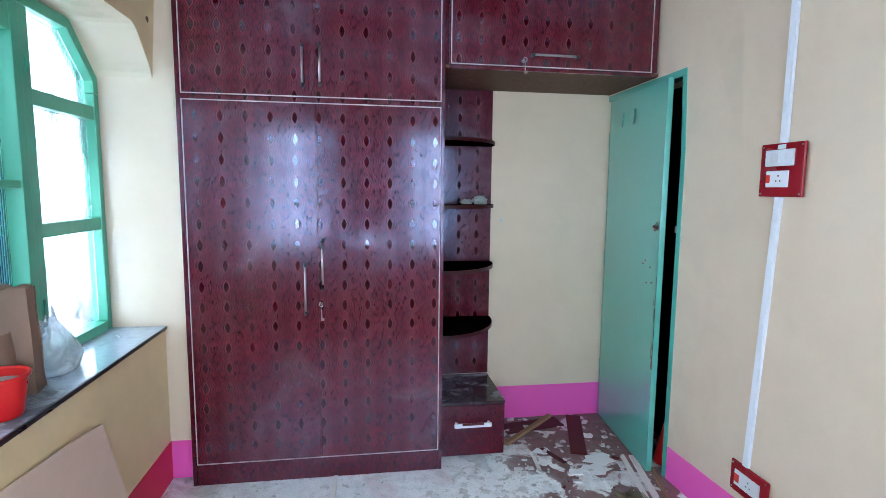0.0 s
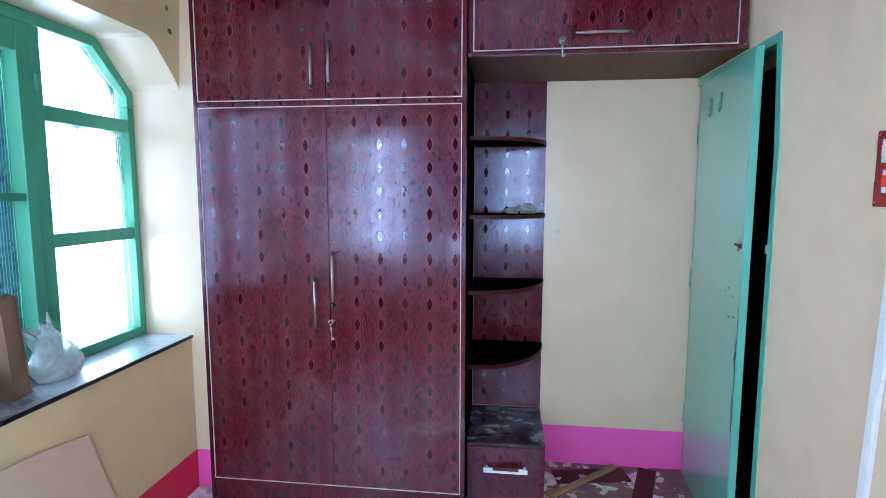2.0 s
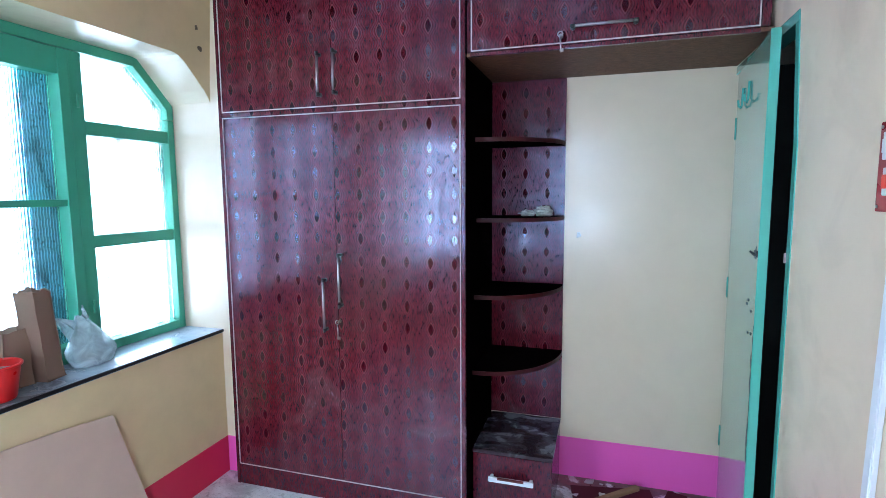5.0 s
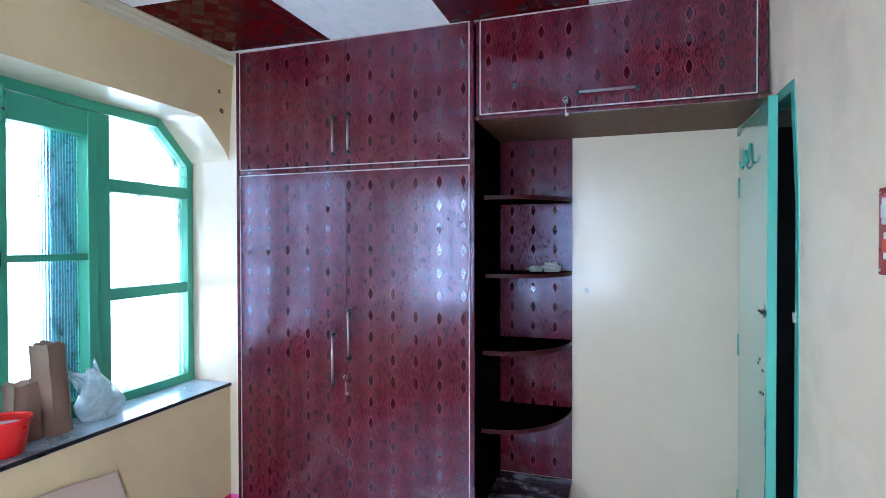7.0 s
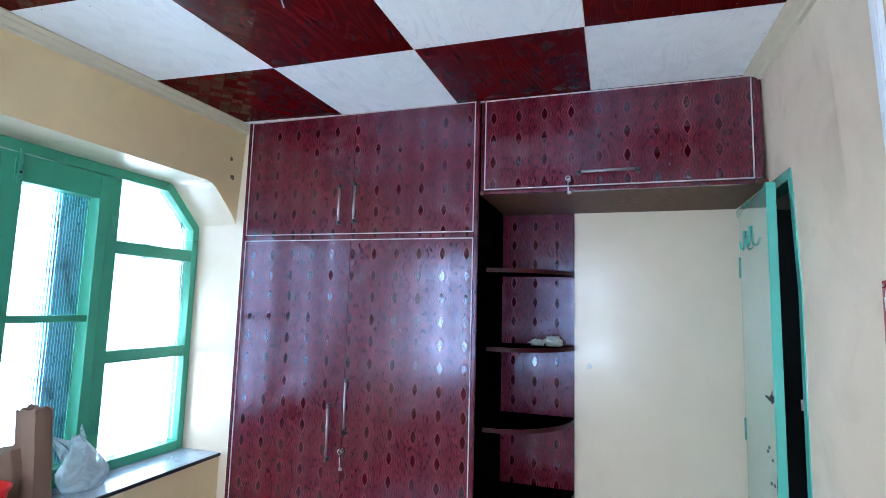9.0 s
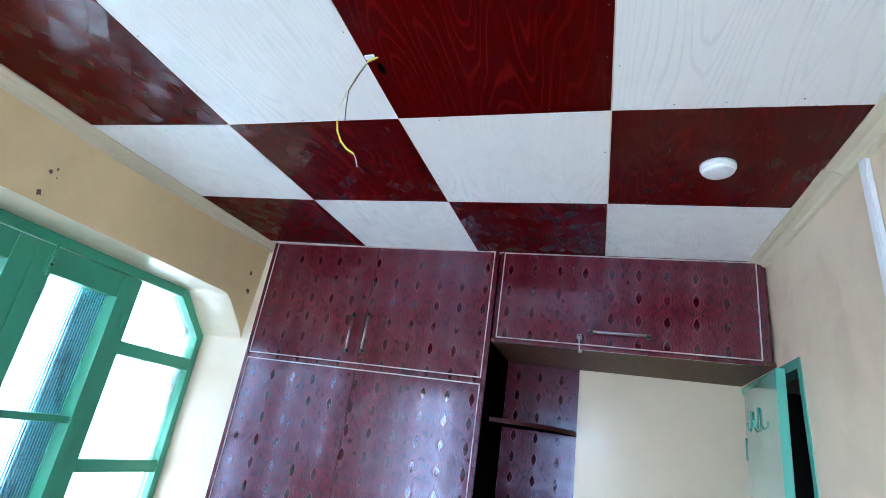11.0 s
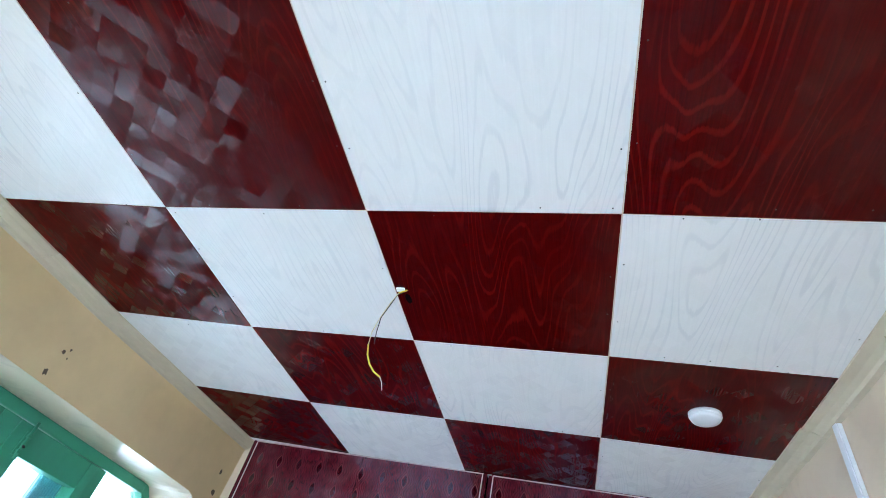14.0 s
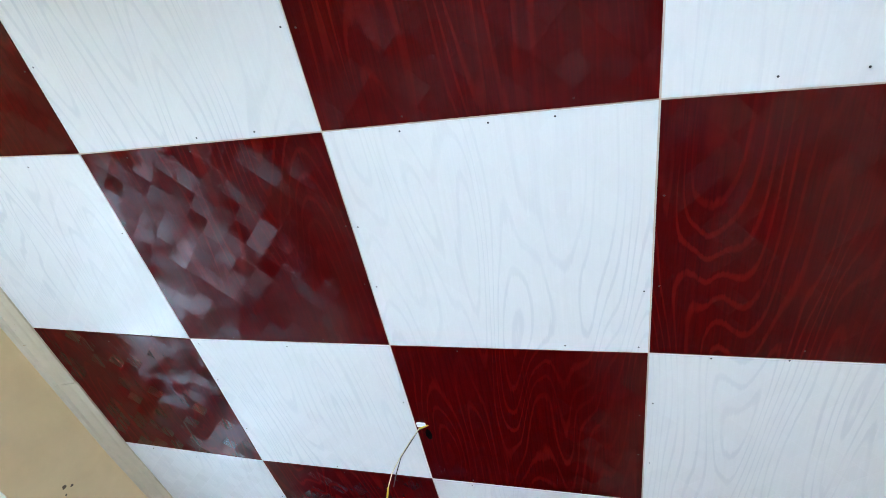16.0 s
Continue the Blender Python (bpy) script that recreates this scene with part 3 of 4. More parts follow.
# ---- windows ----
def window_west():
    win = holder("window_1", (WIN_X, 1.58, 0.82), "green painted wooden window with reeded and frosted glass", "window", kind="structure")
    xa, xb = WIN_X - 0.066, WIN_X + 0.012
    y0, y1, z0, z1 = 0.535, 2.606, 0.822, 2.242

    def bar(name, ya, yb, za, zb, deep=0.0, bevel=0.004):
        return part(name, box(xa, xb + deep, ya, yb, za, zb, bevel), GREEN, win)

    # outer frame with chamfered corners
    for side in (1, -1):
        def s(y):
            return y if side > 0 else y0 + y1 - y
        part("frame_corner", prism([(s(2.39), z1), (s(2.605), 2.035), (s(2.605), 1.96), (s(2.565), 1.96), (s(2.565), 2.015), (s(2.37), 2.195), (s(2.37), z1)], "x", xa, xb, 0.003), GREEN, win)
        bar("jamb", *sorted((s(2.565), s(2.605))), z0, 1.958)
        bar("bottom_rail", *sorted((s(2.10), s(2.563))), z0, 0.868)
        bar("transom", *sorted((s(2.10), s(2.563))), 1.835, 1.898, -0.004)
        bar("glazing_bar", *sorted((s(2.10), s(2.563))), 1.318, 1.376, -0.006)
        bar("post", *sorted((s(2.035), s(2.098))), z0, 2.193)
        for za, zb, mat in ((0.868, 1.318, FROSTED), (1.376, 1.835, GLASS)):
            pane = part("pane", box(WIN_X - 0.033, WIN_X - 0.029, *sorted((s(2.10), s(2.563))), za, zb), mat, win)
        pane = part("pane", prism([(s(2.10), 1.898), (s(2.563), 1.898), (s(2.563), 2.015), (s(2.37), 2.19), (s(2.10), 2.19)], "x", WIN_X - 0.033, WIN_X - 0.029), GLASS, win)
        # hinges on the post
        for z in (1.98, 1.05):
            part("hinge", tube([(xb + 0.004, s(2.066), z - 0.03), (xb + 0.004, s(2.066), z + 0.03)], 0.005), GREEN, win)
        # casement
        sash = part("casement", box(xa + 0.01, xb + 0.008, *sorted((s(1.985), s(2.033))), z0 + 0.004, 2.19, 0.004), GREEN, win)
        part("stile", box(xa + 0.01, xb + 0.008, *sorted((s(1.5715), s(1.655))), z0 + 0.004, 2.19, 0.004), GREEN, sash)
        part("top_rail", box(xa + 0.01, xb + 0.006, *sorted((s(1.655), s(1.985))), 2.078, 2.19, 0.004), GREEN, sash)
        part("bottom_rail", box(xa + 0.01, xb + 0.006, *sorted((s(1.655), s(1.985))), z0 + 0.004, 0.90, 0.004), GREEN, sash)
        part("glazing_bar", box(xa + 0.012, xb + 0.002, *sorted((s(1.655), s(1.985))), 1.515, 1.545, 0.004), GREEN, sash)
        for za, zb in ((0.90, 1.515), (1.545, 2.078)):
            pane = part("pane", box(WIN_X - 0.045, WIN_X - 0.041, *sorted((s(1.655), s(1.985))), za, zb), GLASS, sash)
        # tower bolt on the closing stile, painted over with the window
        if side > 0:
            part("bolt", tube([(xb + 0.018, 1.634, 2.065), (xb + 0.018, 1.634, 2.205)], 0.006), GREEN, sash, "tower bolt painted over in green")
            part("bolt_plate", box(xb + 0.008, xb + 0.013, 1.620, 1.648, 2.075, 2.165, 0.001), GREEN, sash)
            for z in (2.090, 2.150):
                part("bolt_strap", box(xb + 0.013, xb + 0.026, 1.624, 1.644, z - 0.007, z + 0.007, 0.002), GREEN, sash)
            part("bolt_knob", tube([(xb + 0.022, 1.634, 2.112), (xb + 0.040, 1.626, 2.106)], 0.005), DARK_METAL, sash, "dark worn bolt knob")
    bar("head", 0.772, 2.368, 2.195, z1, 0.002)
    bar("sill_rail", 1.105, 2.035, z0, 0.826)
    part("latch", box(xb + 0.008, xb + 0.02, 1.58, 1.625, 1.50, 1.56, 0.003), DARK_METAL, win, "dark metal latch")
    return win


window_west()


def window_south():
    y = -0.70
    win = holder("window_2", (0, y, 0.86), "green painted wooden window with frosted panes", "window", kind="structure")
    x0, x1, z0, z1 = WEST + 0.002, 1.078, 0.862, 2.198
    part("head", box(x0, x1, y - 0.05, y + 0.01, 2.13, z1, 0.004), GREEN, win)
    part("bottom_rail", box(x0, x1, y - 0.05, y + 0.01, z0, 0.90, 0.004), GREEN, win)
    for a, b in ((x0, -0.99), (-0.52, -0.21), (0.21, 0.53), (1.0, x1)):
        part("post", box(a, b, y - 0.05, y + 0.01, 0.901, 2.129, 0.004), GREEN, win)
    for a, b in ((-0.99, -0.52), (-0.21, 0.21), (0.53, 1.0)):
        for z in (1.33, 1.72):
            part("glazing_bar", box(a, b, y - 0.045, y + 0.006, z, z + 0.04, 0.003), GREEN, win)
        for za, zb in ((0.901, 1.33), (1.37, 1.72), (1.76, 2.129)):
            pane = part("pane", box(a, b, y - 0.022, y - 0.018, za, zb), FROSTED, win)
            pane.visible_shadow = False
    return win


window_south()

# a faded cloth hung before the middle panes of the south window
bm = bmesh.new()
bmesh.ops.create_grid(bm, x_segments=40, y_segments=6, size=0.5)
for v in bm.verts:
    a, b = v.co.x, v.co.y + 0.5
    v.co = Vector((a * 0.52, -0.655 + 0.012 * math.sin(a * 42) + 0.006 * noise.noise(Vector((a * 9, b * 3, 0))), 1.03 + b * 1.10))
bmesh.ops.solidify(bm, geom=list(bm.faces), thickness=0.002)
curtain = holder("curtain", (0, -0.655, 1.03), "faded red cloth curtain over the middle window panes", "curtain")
part("cloth", bm, plain("faded_red_cloth", (0.30, 0.06, 0.05), 0.9), curtain)
part("curtain_rod", tube([(-0.30, -0.655, 2.128), (0.30, -0.655, 2.128)], 0.006), METAL, curtain)

shutter = part("window_shutter", box(-1.42, -1.372, 1.880, 2.115, 0.7, 2.22, 0.006), BLUE_POST)
tagged(shutter, "weathered blue wooden shutter edge outside the window", "shutter", kind="structure")


# ---- door in the east wall ----
def east_door():
    door = holder("door_1", (EAST, 2.68, 0), "teal painted door standing slightly ajar in its frame", "door", kind="structure")
    bm = bmesh.new()
    box_into(bm, EAST - 0.004, 1.625, 2.268, 2.300, 0, 1.716)
    box_into(bm, EAST - 0.004, 1.625, 2.268, 2.300, 1.716, 2.10)
    part("door_frame", leaned(bm, EAST, east_lean), TEAL, door)
    part("door_frame", box(EAST - 0.004, 1.615, 3.055, 3.093, 0, 2.10, 0.003), TEAL, door)
    part("door_frame", box(EAST - 0.020, 1.625, 2.268, 3.093, 2.101, 2.137, 0.003), TEAL, door)
    turn = Matrix.Translation((EAST + 0.018, 3.052, 0)) @ Matrix.Rotation(radians(-4.9), 4, "Z")
    leaf = part("door_leaf", box(-0.036, -0.006, -0.735, 0.0, 0.012, 2.10, 0.004, 2, turn), TEAL, door)
    part("edge_strip", box(-0.0375, -0.0360, -0.735, -0.712, 0.014, 2.098, 0.0, 1, turn), TEAL, leaf)
    bm = bmesh.new()
    box_into(bm, -0.041, -0.037, -0.722, -0.675, 1.330, 1.352, 0.001, 1, turn)
    tube_into(bm, [turn @ Vector(p) for p in ((-0.046, -0.728, 1.340), (-0.046, -0.680, 1.340))], 0.005)
    tube_into(bm, [turn @ Vector(p) for p in ((-0.044, -0.70, 1.34), (-0.058, -0.698, 1.35))], 0.004)
    part("slide_bolt", bm, DARK_METAL, leaf, "dark worn metal slide bolt")
    bm = bmesh.new()
    for y, z in ((-0.60, 1.15), (-0.66, 1.12), (-0.62, 1.03), (-0.68, 1.04), (-0.57, 1.13)):
        box_into(bm, -0.0385, -0.0355, y, y + 0.016, z, z + 0.008, 0.0, 1, turn)
    rng = random.Random(9)
    for k in range(34):
        z = 0.58 + 0.55 * rng.random() ** 1.3
        y = -0.734 + 0.020 * rng.random() ** 2
        box_into(bm, -0.0386, -0.0370, y, y + rng.uniform(0.001, 0.004), z, z + rng.uniform(0.01, 0.07), 0.0, 1, turn)
    for k in range(16):
        y, z = -0.70 + rng.uniform(-0.022, 0.03), 1.34 + rng.uniform(-0.022, 0.022)
        box_into(bm, -0.0372, -0.0355, y, y + rng.uniform(0.003, 0.008), z, z + rng.uniform(0.003, 0.009), 0.0, 1, turn)
    part("scuff", bm, DARK_METAL, leaf, "dark paint chips")
    for y in (-0.20, -0.36):
        pts = [(-0.040, y, 2.00), (-0.042, y, 1.93), (-0.048, y - 0.012, 1.915), (-0.058, y - 0.03, 1.92), (-0.062, y - 0.038, 1.945)]
        part("coat_hook", tube([turn @ Vector(p) for p in pts], 0.0045), TEAL, leaf, "coat hook painted over in teal")
    for z in (0.35, 1.10, 1.85):
        part("hinge", tube([(EAST - 0.014, 3.058, z - 0.05), (EAST - 0.014, 3.058, z + 0.05)], 0.008), TEAL, door)
    part("strike", box(EAST - 0.010, EAST + 0.03, 2.2995, 2.306, 1.318, 1.352, 0.001), METAL, door, "small metal strike plate")
    return door


east_door()


# ---- wardrobe ----
FRONT = 2.51


def bar_handle(parent, a, b, name="handle"):
    """A slim bar on two posts in front of a door; a and b are its ends on the face."""
    a, b = Vector(a), Vector(b)
    off = Vector((0, -0.028, 0))
    way = (b - a).normalized()
    bm = bmesh.new()
    tube_into(bm, [a + off + way * 0.016, (a + b) / 2 + off, b + off - way * 0.016], 0.0060, 10)
    bright = len(bm.faces)
    for end, s in ((a, 1), (b, -1)):
        tube_into(bm, [end + off - way * 0.002 * s, end + off + way * 0.016 * s], 0.0074, 10)
        tube_into(bm, [end + way * 0.008 * s, end + way * 0.008 * s + off], 0.006, 8)
        tube_into(bm, [end + way * 0.008 * s, end + way * 0.008 * s + off * 0.12], 0.010, 10)
    bm.faces.ensure_lookup_table()
    for f in bm.faces[bright:]:
        f.material_index = 1
    return part(name, bm, (METAL, DARK_METAL), parent, "brushed metal bar handle with dark ends")


def lock_with_key(parent, x, z, drop=0.07):
    y = FRONT - 0.001
    bm = bmesh.new()
    tube_into(bm, [(x, y, z), (x, y - 0.010, z)], 0.009, 14)
    lock = part("lock", bm, METAL, parent, "small round metal lock")
    bm = bmesh.new()
    tube_into(bm, [(x, y - 0.008, z), (x, y - 0.032, z)], 0.003, 8)
    ring = [(x + 0.010 * math.cos(a), y - 0.036, z + 0.010 * math.sin(a)) for a in (2 * math.pi * k / 12 for k in range(13))]
    tube_into(bm, ring, 0.0025, 6)
    tube_into(bm, [(x, y - 0.036, z - 0.010), (x + 0.003, y - 0.034, z - drop)], 0.0032, 6)
    box_into(bm, x - 0.002, x + 0.014, y - 0.037, y - 0.032, z - drop + 0.002, z - drop + 0.014, 0.001, 1)
    part("key", bm, METAL, lock, "silver key hanging from the lock")


def bead_frame(parent, x0, x1, z0, z1, w=0.0052):
    y0, y1 = FRONT - 0.0032, FRONT + 0.002
    for a, b, c, d in ((x0, x1, z0, z0 + w), (x0, x1, z1 - w, z1), (x0, x0 + w, z0 + w, z1 - w), (x1 - w, x1, z0 + w, z1 - w)):
        part("bead", box(a, b, y0, y1, c, d, 0.0012, 1), BEAD, parent, "thin pale inlay strip")


def wardrobe():
    w = holder("wardrobe", (-0.24, 2.8, 0), "built-in dark red patterned laminate wardrobe with four doors", "wardrobe")
    x0, x1, seam = -0.886, 0.398, -0.243
    back = NORTH - 0.004
    part("side_panel", box(x0, x0 + 0.018, FRONT, back, 0.0, CUPBOARD_TOP, 0.0015, 1), LAMINATE, w)
    part("side_panel", box(x1 - 0.018, x1, FRONT + 0.0195, back, 0.0, CUPBOARD_TOP, 0.0015, 1), SHADE_BLACK, w, "side board coloured near-black for the recess shade")
    part("edge_strip", box(x1 - 0.018, x1, FRONT, FRONT + 0.019, 0.0, CUPBOARD_TOP, 0.0015, 1), LAMINATE, w)
    part("plinth", box(x0 + 0.019, x1 - 0.019, FRONT + 0.004, FRONT + 0.022, 0.0, 0.108, 0.0015, 1), PLAIN_LAMINATE, w)
    part("back_panel", box(x0 + 0.019, x1 - 0.019, back - 0.012, back, 0.02, CUPBOARD_TOP), BROWN_SOFFIT, w)
    part("fixed_shelf", box(x0 + 0.019, x1 - 0.019, FRONT + 0.002, back - 0.014, 1.945, 1.962), LAMINATE, w)
    for z0, z1, low in ((0.110, 1.9435, True), (1.9635, CUPBOARD_TOP, False)):
        for a, b, right in ((x0 + 0.019, seam - 0.0012, False), (seam + 0.0012, x1 - 0.019, True)):
            d = part("door", box(a, b, FRONT, FRONT + 0.019, z0, z1, 0.0012, 1), LAMINATE, w)
            if low:
                hx, ha, hb = (-0.220, 1.015, 1.276) if right else (-0.306, 0.892, 1.153)
            else:
                hx, ha, hb = (-0.220, 2.020, 2.220) if right else (-0.302, 2.014, 2.212)
            bar_handle(d, (hx, FRONT, ha), (hx, FRONT, hb))
            if low and right:
                lock_with_key(d, -0.229, 0.945, 0.085)
        bead_frame(w, x0 + 0.022, x1 - 0.019, z0 + 0.004, z1 - 0.001)
    return w


wardrobe()


def overhead_cabinet():
    c = holder("overhead_cabinet", (1.0, 2.8, 2.145), "dark red patterned laminate cabinet hung below the ceiling", "cabinet")
    x0, x1, z0, z1 = 0.420, 1.545, 2.143, CUPBOARD_TOP
    back = NORTH - 0.004
    part("underside", box(0.401, EAST - 0.004, FRONT + 0.021, back, z0, z0 + 0.016), BROWN_SOFFIT, c, "plain brown board underside")
    part("side_panel", box(x0 - 0.018, x0, FRONT + 0.022, back, z0 + 0.017, z1), LAMINATE, c)
    part("side_panel", box(x1 - 0.030, x1, FRONT + 0.004, back, z0 + 0.017, z1, 0.004), LAMINATE, c)
    part("bottom_rail", box(x0, x1 - 0.032, FRONT + 0.002, FRONT + 0.019, z0 - 0.004, z0 + 0.010, 0.002), LAMINATE, c)
    d = part("door", box(x0, x1 - 0.032, FRONT, FRONT + 0.019, z0 + 0.012, z1, 0.0012, 1), LAMINATE, c)
    bar_handle(d, (0.838, FRONT, 2.215), (1.090, FRONT, 2.215))
    lock_with_key(d, 0.800, 2.186, 0.07)
    bead_frame(c, x0 + 0.005, x1 - 0.034, z0 + 0.015, z1 - 0.004)
    return c


overhead_cabinet()


def corner_shelves():
    s = holder("corner_shelf_unit", (0.59, 2.95, 0.33), "open dark red laminate corner shelves with rounded boards", "shelf unit")
    back = NORTH - 0.005
    part("back_panel", box(0.400, 0.786, back - 0.010, back, 0.33, 2.141), LAMINATE, s)
    for z, tip in ((1.808, 2.69), (1.430, 2.715), (1.066, 2.66), (0.705, 2.63)):
        outline = [(0.400, back - 0.011)]
        depth, wide = back - 0.011 - tip, 0.386
        outline.append((0.400, tip))
        outline.append((0.43, tip))
        for k in range(1, 15):
            a = k / 14 * math.pi / 2
            outline.append((0.43 + (wide - 0.03) * math.sin(a), back - 0.03 - (depth - 0.02) * math.cos(a)))
        outline.append((0.400 + wide, back - 0.011))
        board = part("shelf", prism(outline, "z", z - 0.009, z + 0.009), SHADE_BLACK, s, "shelf board coloured near-black for the recess shade")
        bm = bmesh.new()
        rim = outline[1:-1]
        inner = [bm.verts.new((x, y, z + dz)) for x, y in rim for dz in (-0.010, 0.010)]
        outer = [bm.verts.new((x + 0.0015, y - 0.003, z + dz)) for x, y in rim for dz in (-0.010, 0.010)]
        for k in range(len(rim) - 1):
            a, b, c, d = 2 * k, 2 * k + 1, 2 * k + 2, 2 * k + 3
            bm.faces.new((outer[a], outer[b], outer[d], outer[c]))
            bm.faces.new((inner[a], inner[c], inner[d], inner[b]))
            bm.faces.new((inner[b], inner[d], outer[d], outer[b]))
            bm.faces.new((inner[a], outer[a], outer[c], inner[c]))
        part("edge_band", bm, EDGE_RED, board, "dark red edge band")
    return s


corner_shelves()


def drawer_unit():
    d = holder("drawer_unit", (0.59, 2.86, 0), "low dark red laminate drawer box with a dusty top", "drawer unit")
    back = NORTH - 0.006
    part("body", box(0.401, 0.782, 2.650, back, 0.0, 0.305, 0.0015, 1), PLAIN_LAMINATE, d)
    part("top", box(0.400, 0.785, 2.630, back, 0.306, 0.324, 0.002), SLATE_TOP, d, "dusty scuffed dark top")
    f = part("drawer_front", box(0.403, 0.782, 2.630, 2.649, 0.006, 0.304, 0.0015, 1), PLAIN_LAMINATE, d)
    bm = bmesh.new()
    box_into(bm, 0.485, 0.70, 2.596, 2.608, 0.185, 0.210, 0.004)
    for x in (0.492, 0.680):
        box_into(bm, x, x + 0.014, 2.606, 2.631, 0.188, 0.208, 0.002)
    h = part("handle", bm, WHITE_PVC, f, "white handle still wrapped in film")
    part("strip", box(0.53, 0.655, 2.5935, 2.5965, 0.200, 0.214, 0.001, 1), SCRAP, h, "dark red strip")
    return d


drawer_unit()

# ---- things on the shelves and sill ----
def crumpled(name, place, size, material, label, category, seed, parts=70):
    rng = random.Random(seed)
    bm = bmesh.new()
    bmesh.ops.create_icosphere(bm, subdivisions=3, radius=1)
    for v in bm.verts:
        p = v.co.copy()
        ridge = 0.55 * abs(noise.noise(p * 2.1 + Vector((seed, 0, 0)))) + 0.45 * abs(noise.noise(p * 4.7 + Vector((0, seed, 0)))) + 0.22 * noise.noise(p * 10)
        p *= (0.72 + 1.1 * ridge) * rng.uniform(0.92, 1.08)
        v.co = Vector((p.x * size[0], p.y * size[1], max(p.z, -0.8) * size[2]))
    low = min(v.co.z for v in bm.verts)
    for v in bm.verts:
        v.co += Vector(place) - Vector((0, 0, low))
    return tagged(part(name, bm, material), label, category)


crumpled("crumpled_foil", (0.690, 2.97, 1.440), (0.046, 0.034, 0.030), RUBBISH, "crumpled grey plastic wrapping on a shelf", "wrapping", 3)
crumpled("crumpled_foil", (0.605, 2.98, 1.440), (0.036, 0.026, 0.018), RUBBISH, "small crumpled grey wrapping on a shelf", "wrapping", 8)


def bucket(place, r, h, label):
    b = holder("bucket", place, label, "bucket")
    part("body", lathe([(0.0, 0.0), (r * 0.72, 0.0), (r * 0.76, 0.006), (r * 0.98, h * 0.9), (r, h * 0.98), (r * 0.97, h * 0.98), (r * 0.72, 0.01), (0.0, 0.008)], place, 36), RED_PLASTIC, b)
    rim = lathe([(r * 0.98, h * 0.94), (r * 1.07, h * 0.945), (r * 1.09, h), (r * 1.04, h * 1.03), (r * 0.98, h * 1.02), (r * 0.97, h * 0.96)], place, 36)
    part("rim", rim, RED_PLASTIC, b)
    part("content", lathe([(0.0, h * 0.80), (r * 0.5, h * 0.82), (r * 0.90, h * 0.80)], place, 24), MORTAR, b, "grey paint left inside")
    return b


bucket((-1.118, 1.550, 0.822), 0.080, 0.130, "small red plastic bucket with a pale rim on the sill")


def open_box(name, place, size, turn, label, lean=0.0):
    """A torn cardboard carton without its lid."""
    sx, sy, h = size
    m = Matrix.Translation(place) @ Matrix.Rotation(radians(turn), 4, "Z")
    c = holder(name, place, label, "box")
    t = 0.005
    walls = ((-sx / 2, sx / 2, -sy / 2, -sy / 2 + t), (-sx / 2, sx / 2, sy / 2 - t, sy / 2), (-sx / 2, -sx / 2 + t, -sy / 2 + t, sy / 2 - t), (sx / 2 - t, sx / 2, -sy / 2 + t, sy / 2 - t))
    for n, (a, b, c0, d) in enumerate(walls):
        bm = bmesh.new()
        bmesh.ops.create_grid(bm, x_segments=10, y_segments=10, size=0.5)
        long = max(b - a, d - c0)
        for v in bm.verts:
            s, u = v.co.x + 0.5, v.co.y + 0.5
            ragged = 1 + (0.05 * noise.noise(Vector((s * 3 + n * 5, h * 40, 0))) if u > 0.99 else 0)
            bow = 0.006 * math.sin(s * math.pi) * u * (1 if n % 2 else -1)
            if b - a > d - c0:
                v.co = Vector((a + s * long, c0 + bow, u * h * ragged))
            else:
                v.co = Vector((a + bow, c0 + s * long, u * h * ragged))
        thick = bmesh.ops.solidify(bm, geom=list(bm.faces), thickness=t * 0.8)
        for v in bm.verts:
            v.co.y += lean * v.co.z + 0.004 * noise.noise(v.co * 14)
            v.co.x += 0.006 * noise.noise(v.co * 9 + Vector((7, 0, 0)))
        bmesh.ops.transform(bm, matrix=m, verts=bm.verts)
        part("side", bm, CARD_PALE if n == 2 else CARD, c)
    part("base", box(-sx / 2, sx / 2, -sy / 2, sy / 2, 0.0, 0.004, 0, 1, m), CARD, c)
    return c


open_box("cardboard_box", (-1.165, 1.768, 0.822), (0.085, 0.088, 0.370), 12, "tall narrow brown cardboard carton, torn open", -0.10)
open_box("cardboard_box", (-1.200, 1.668, 0.822), (0.085, 0.10, 0.225), -6, "short brown cardboard carton without a lid")


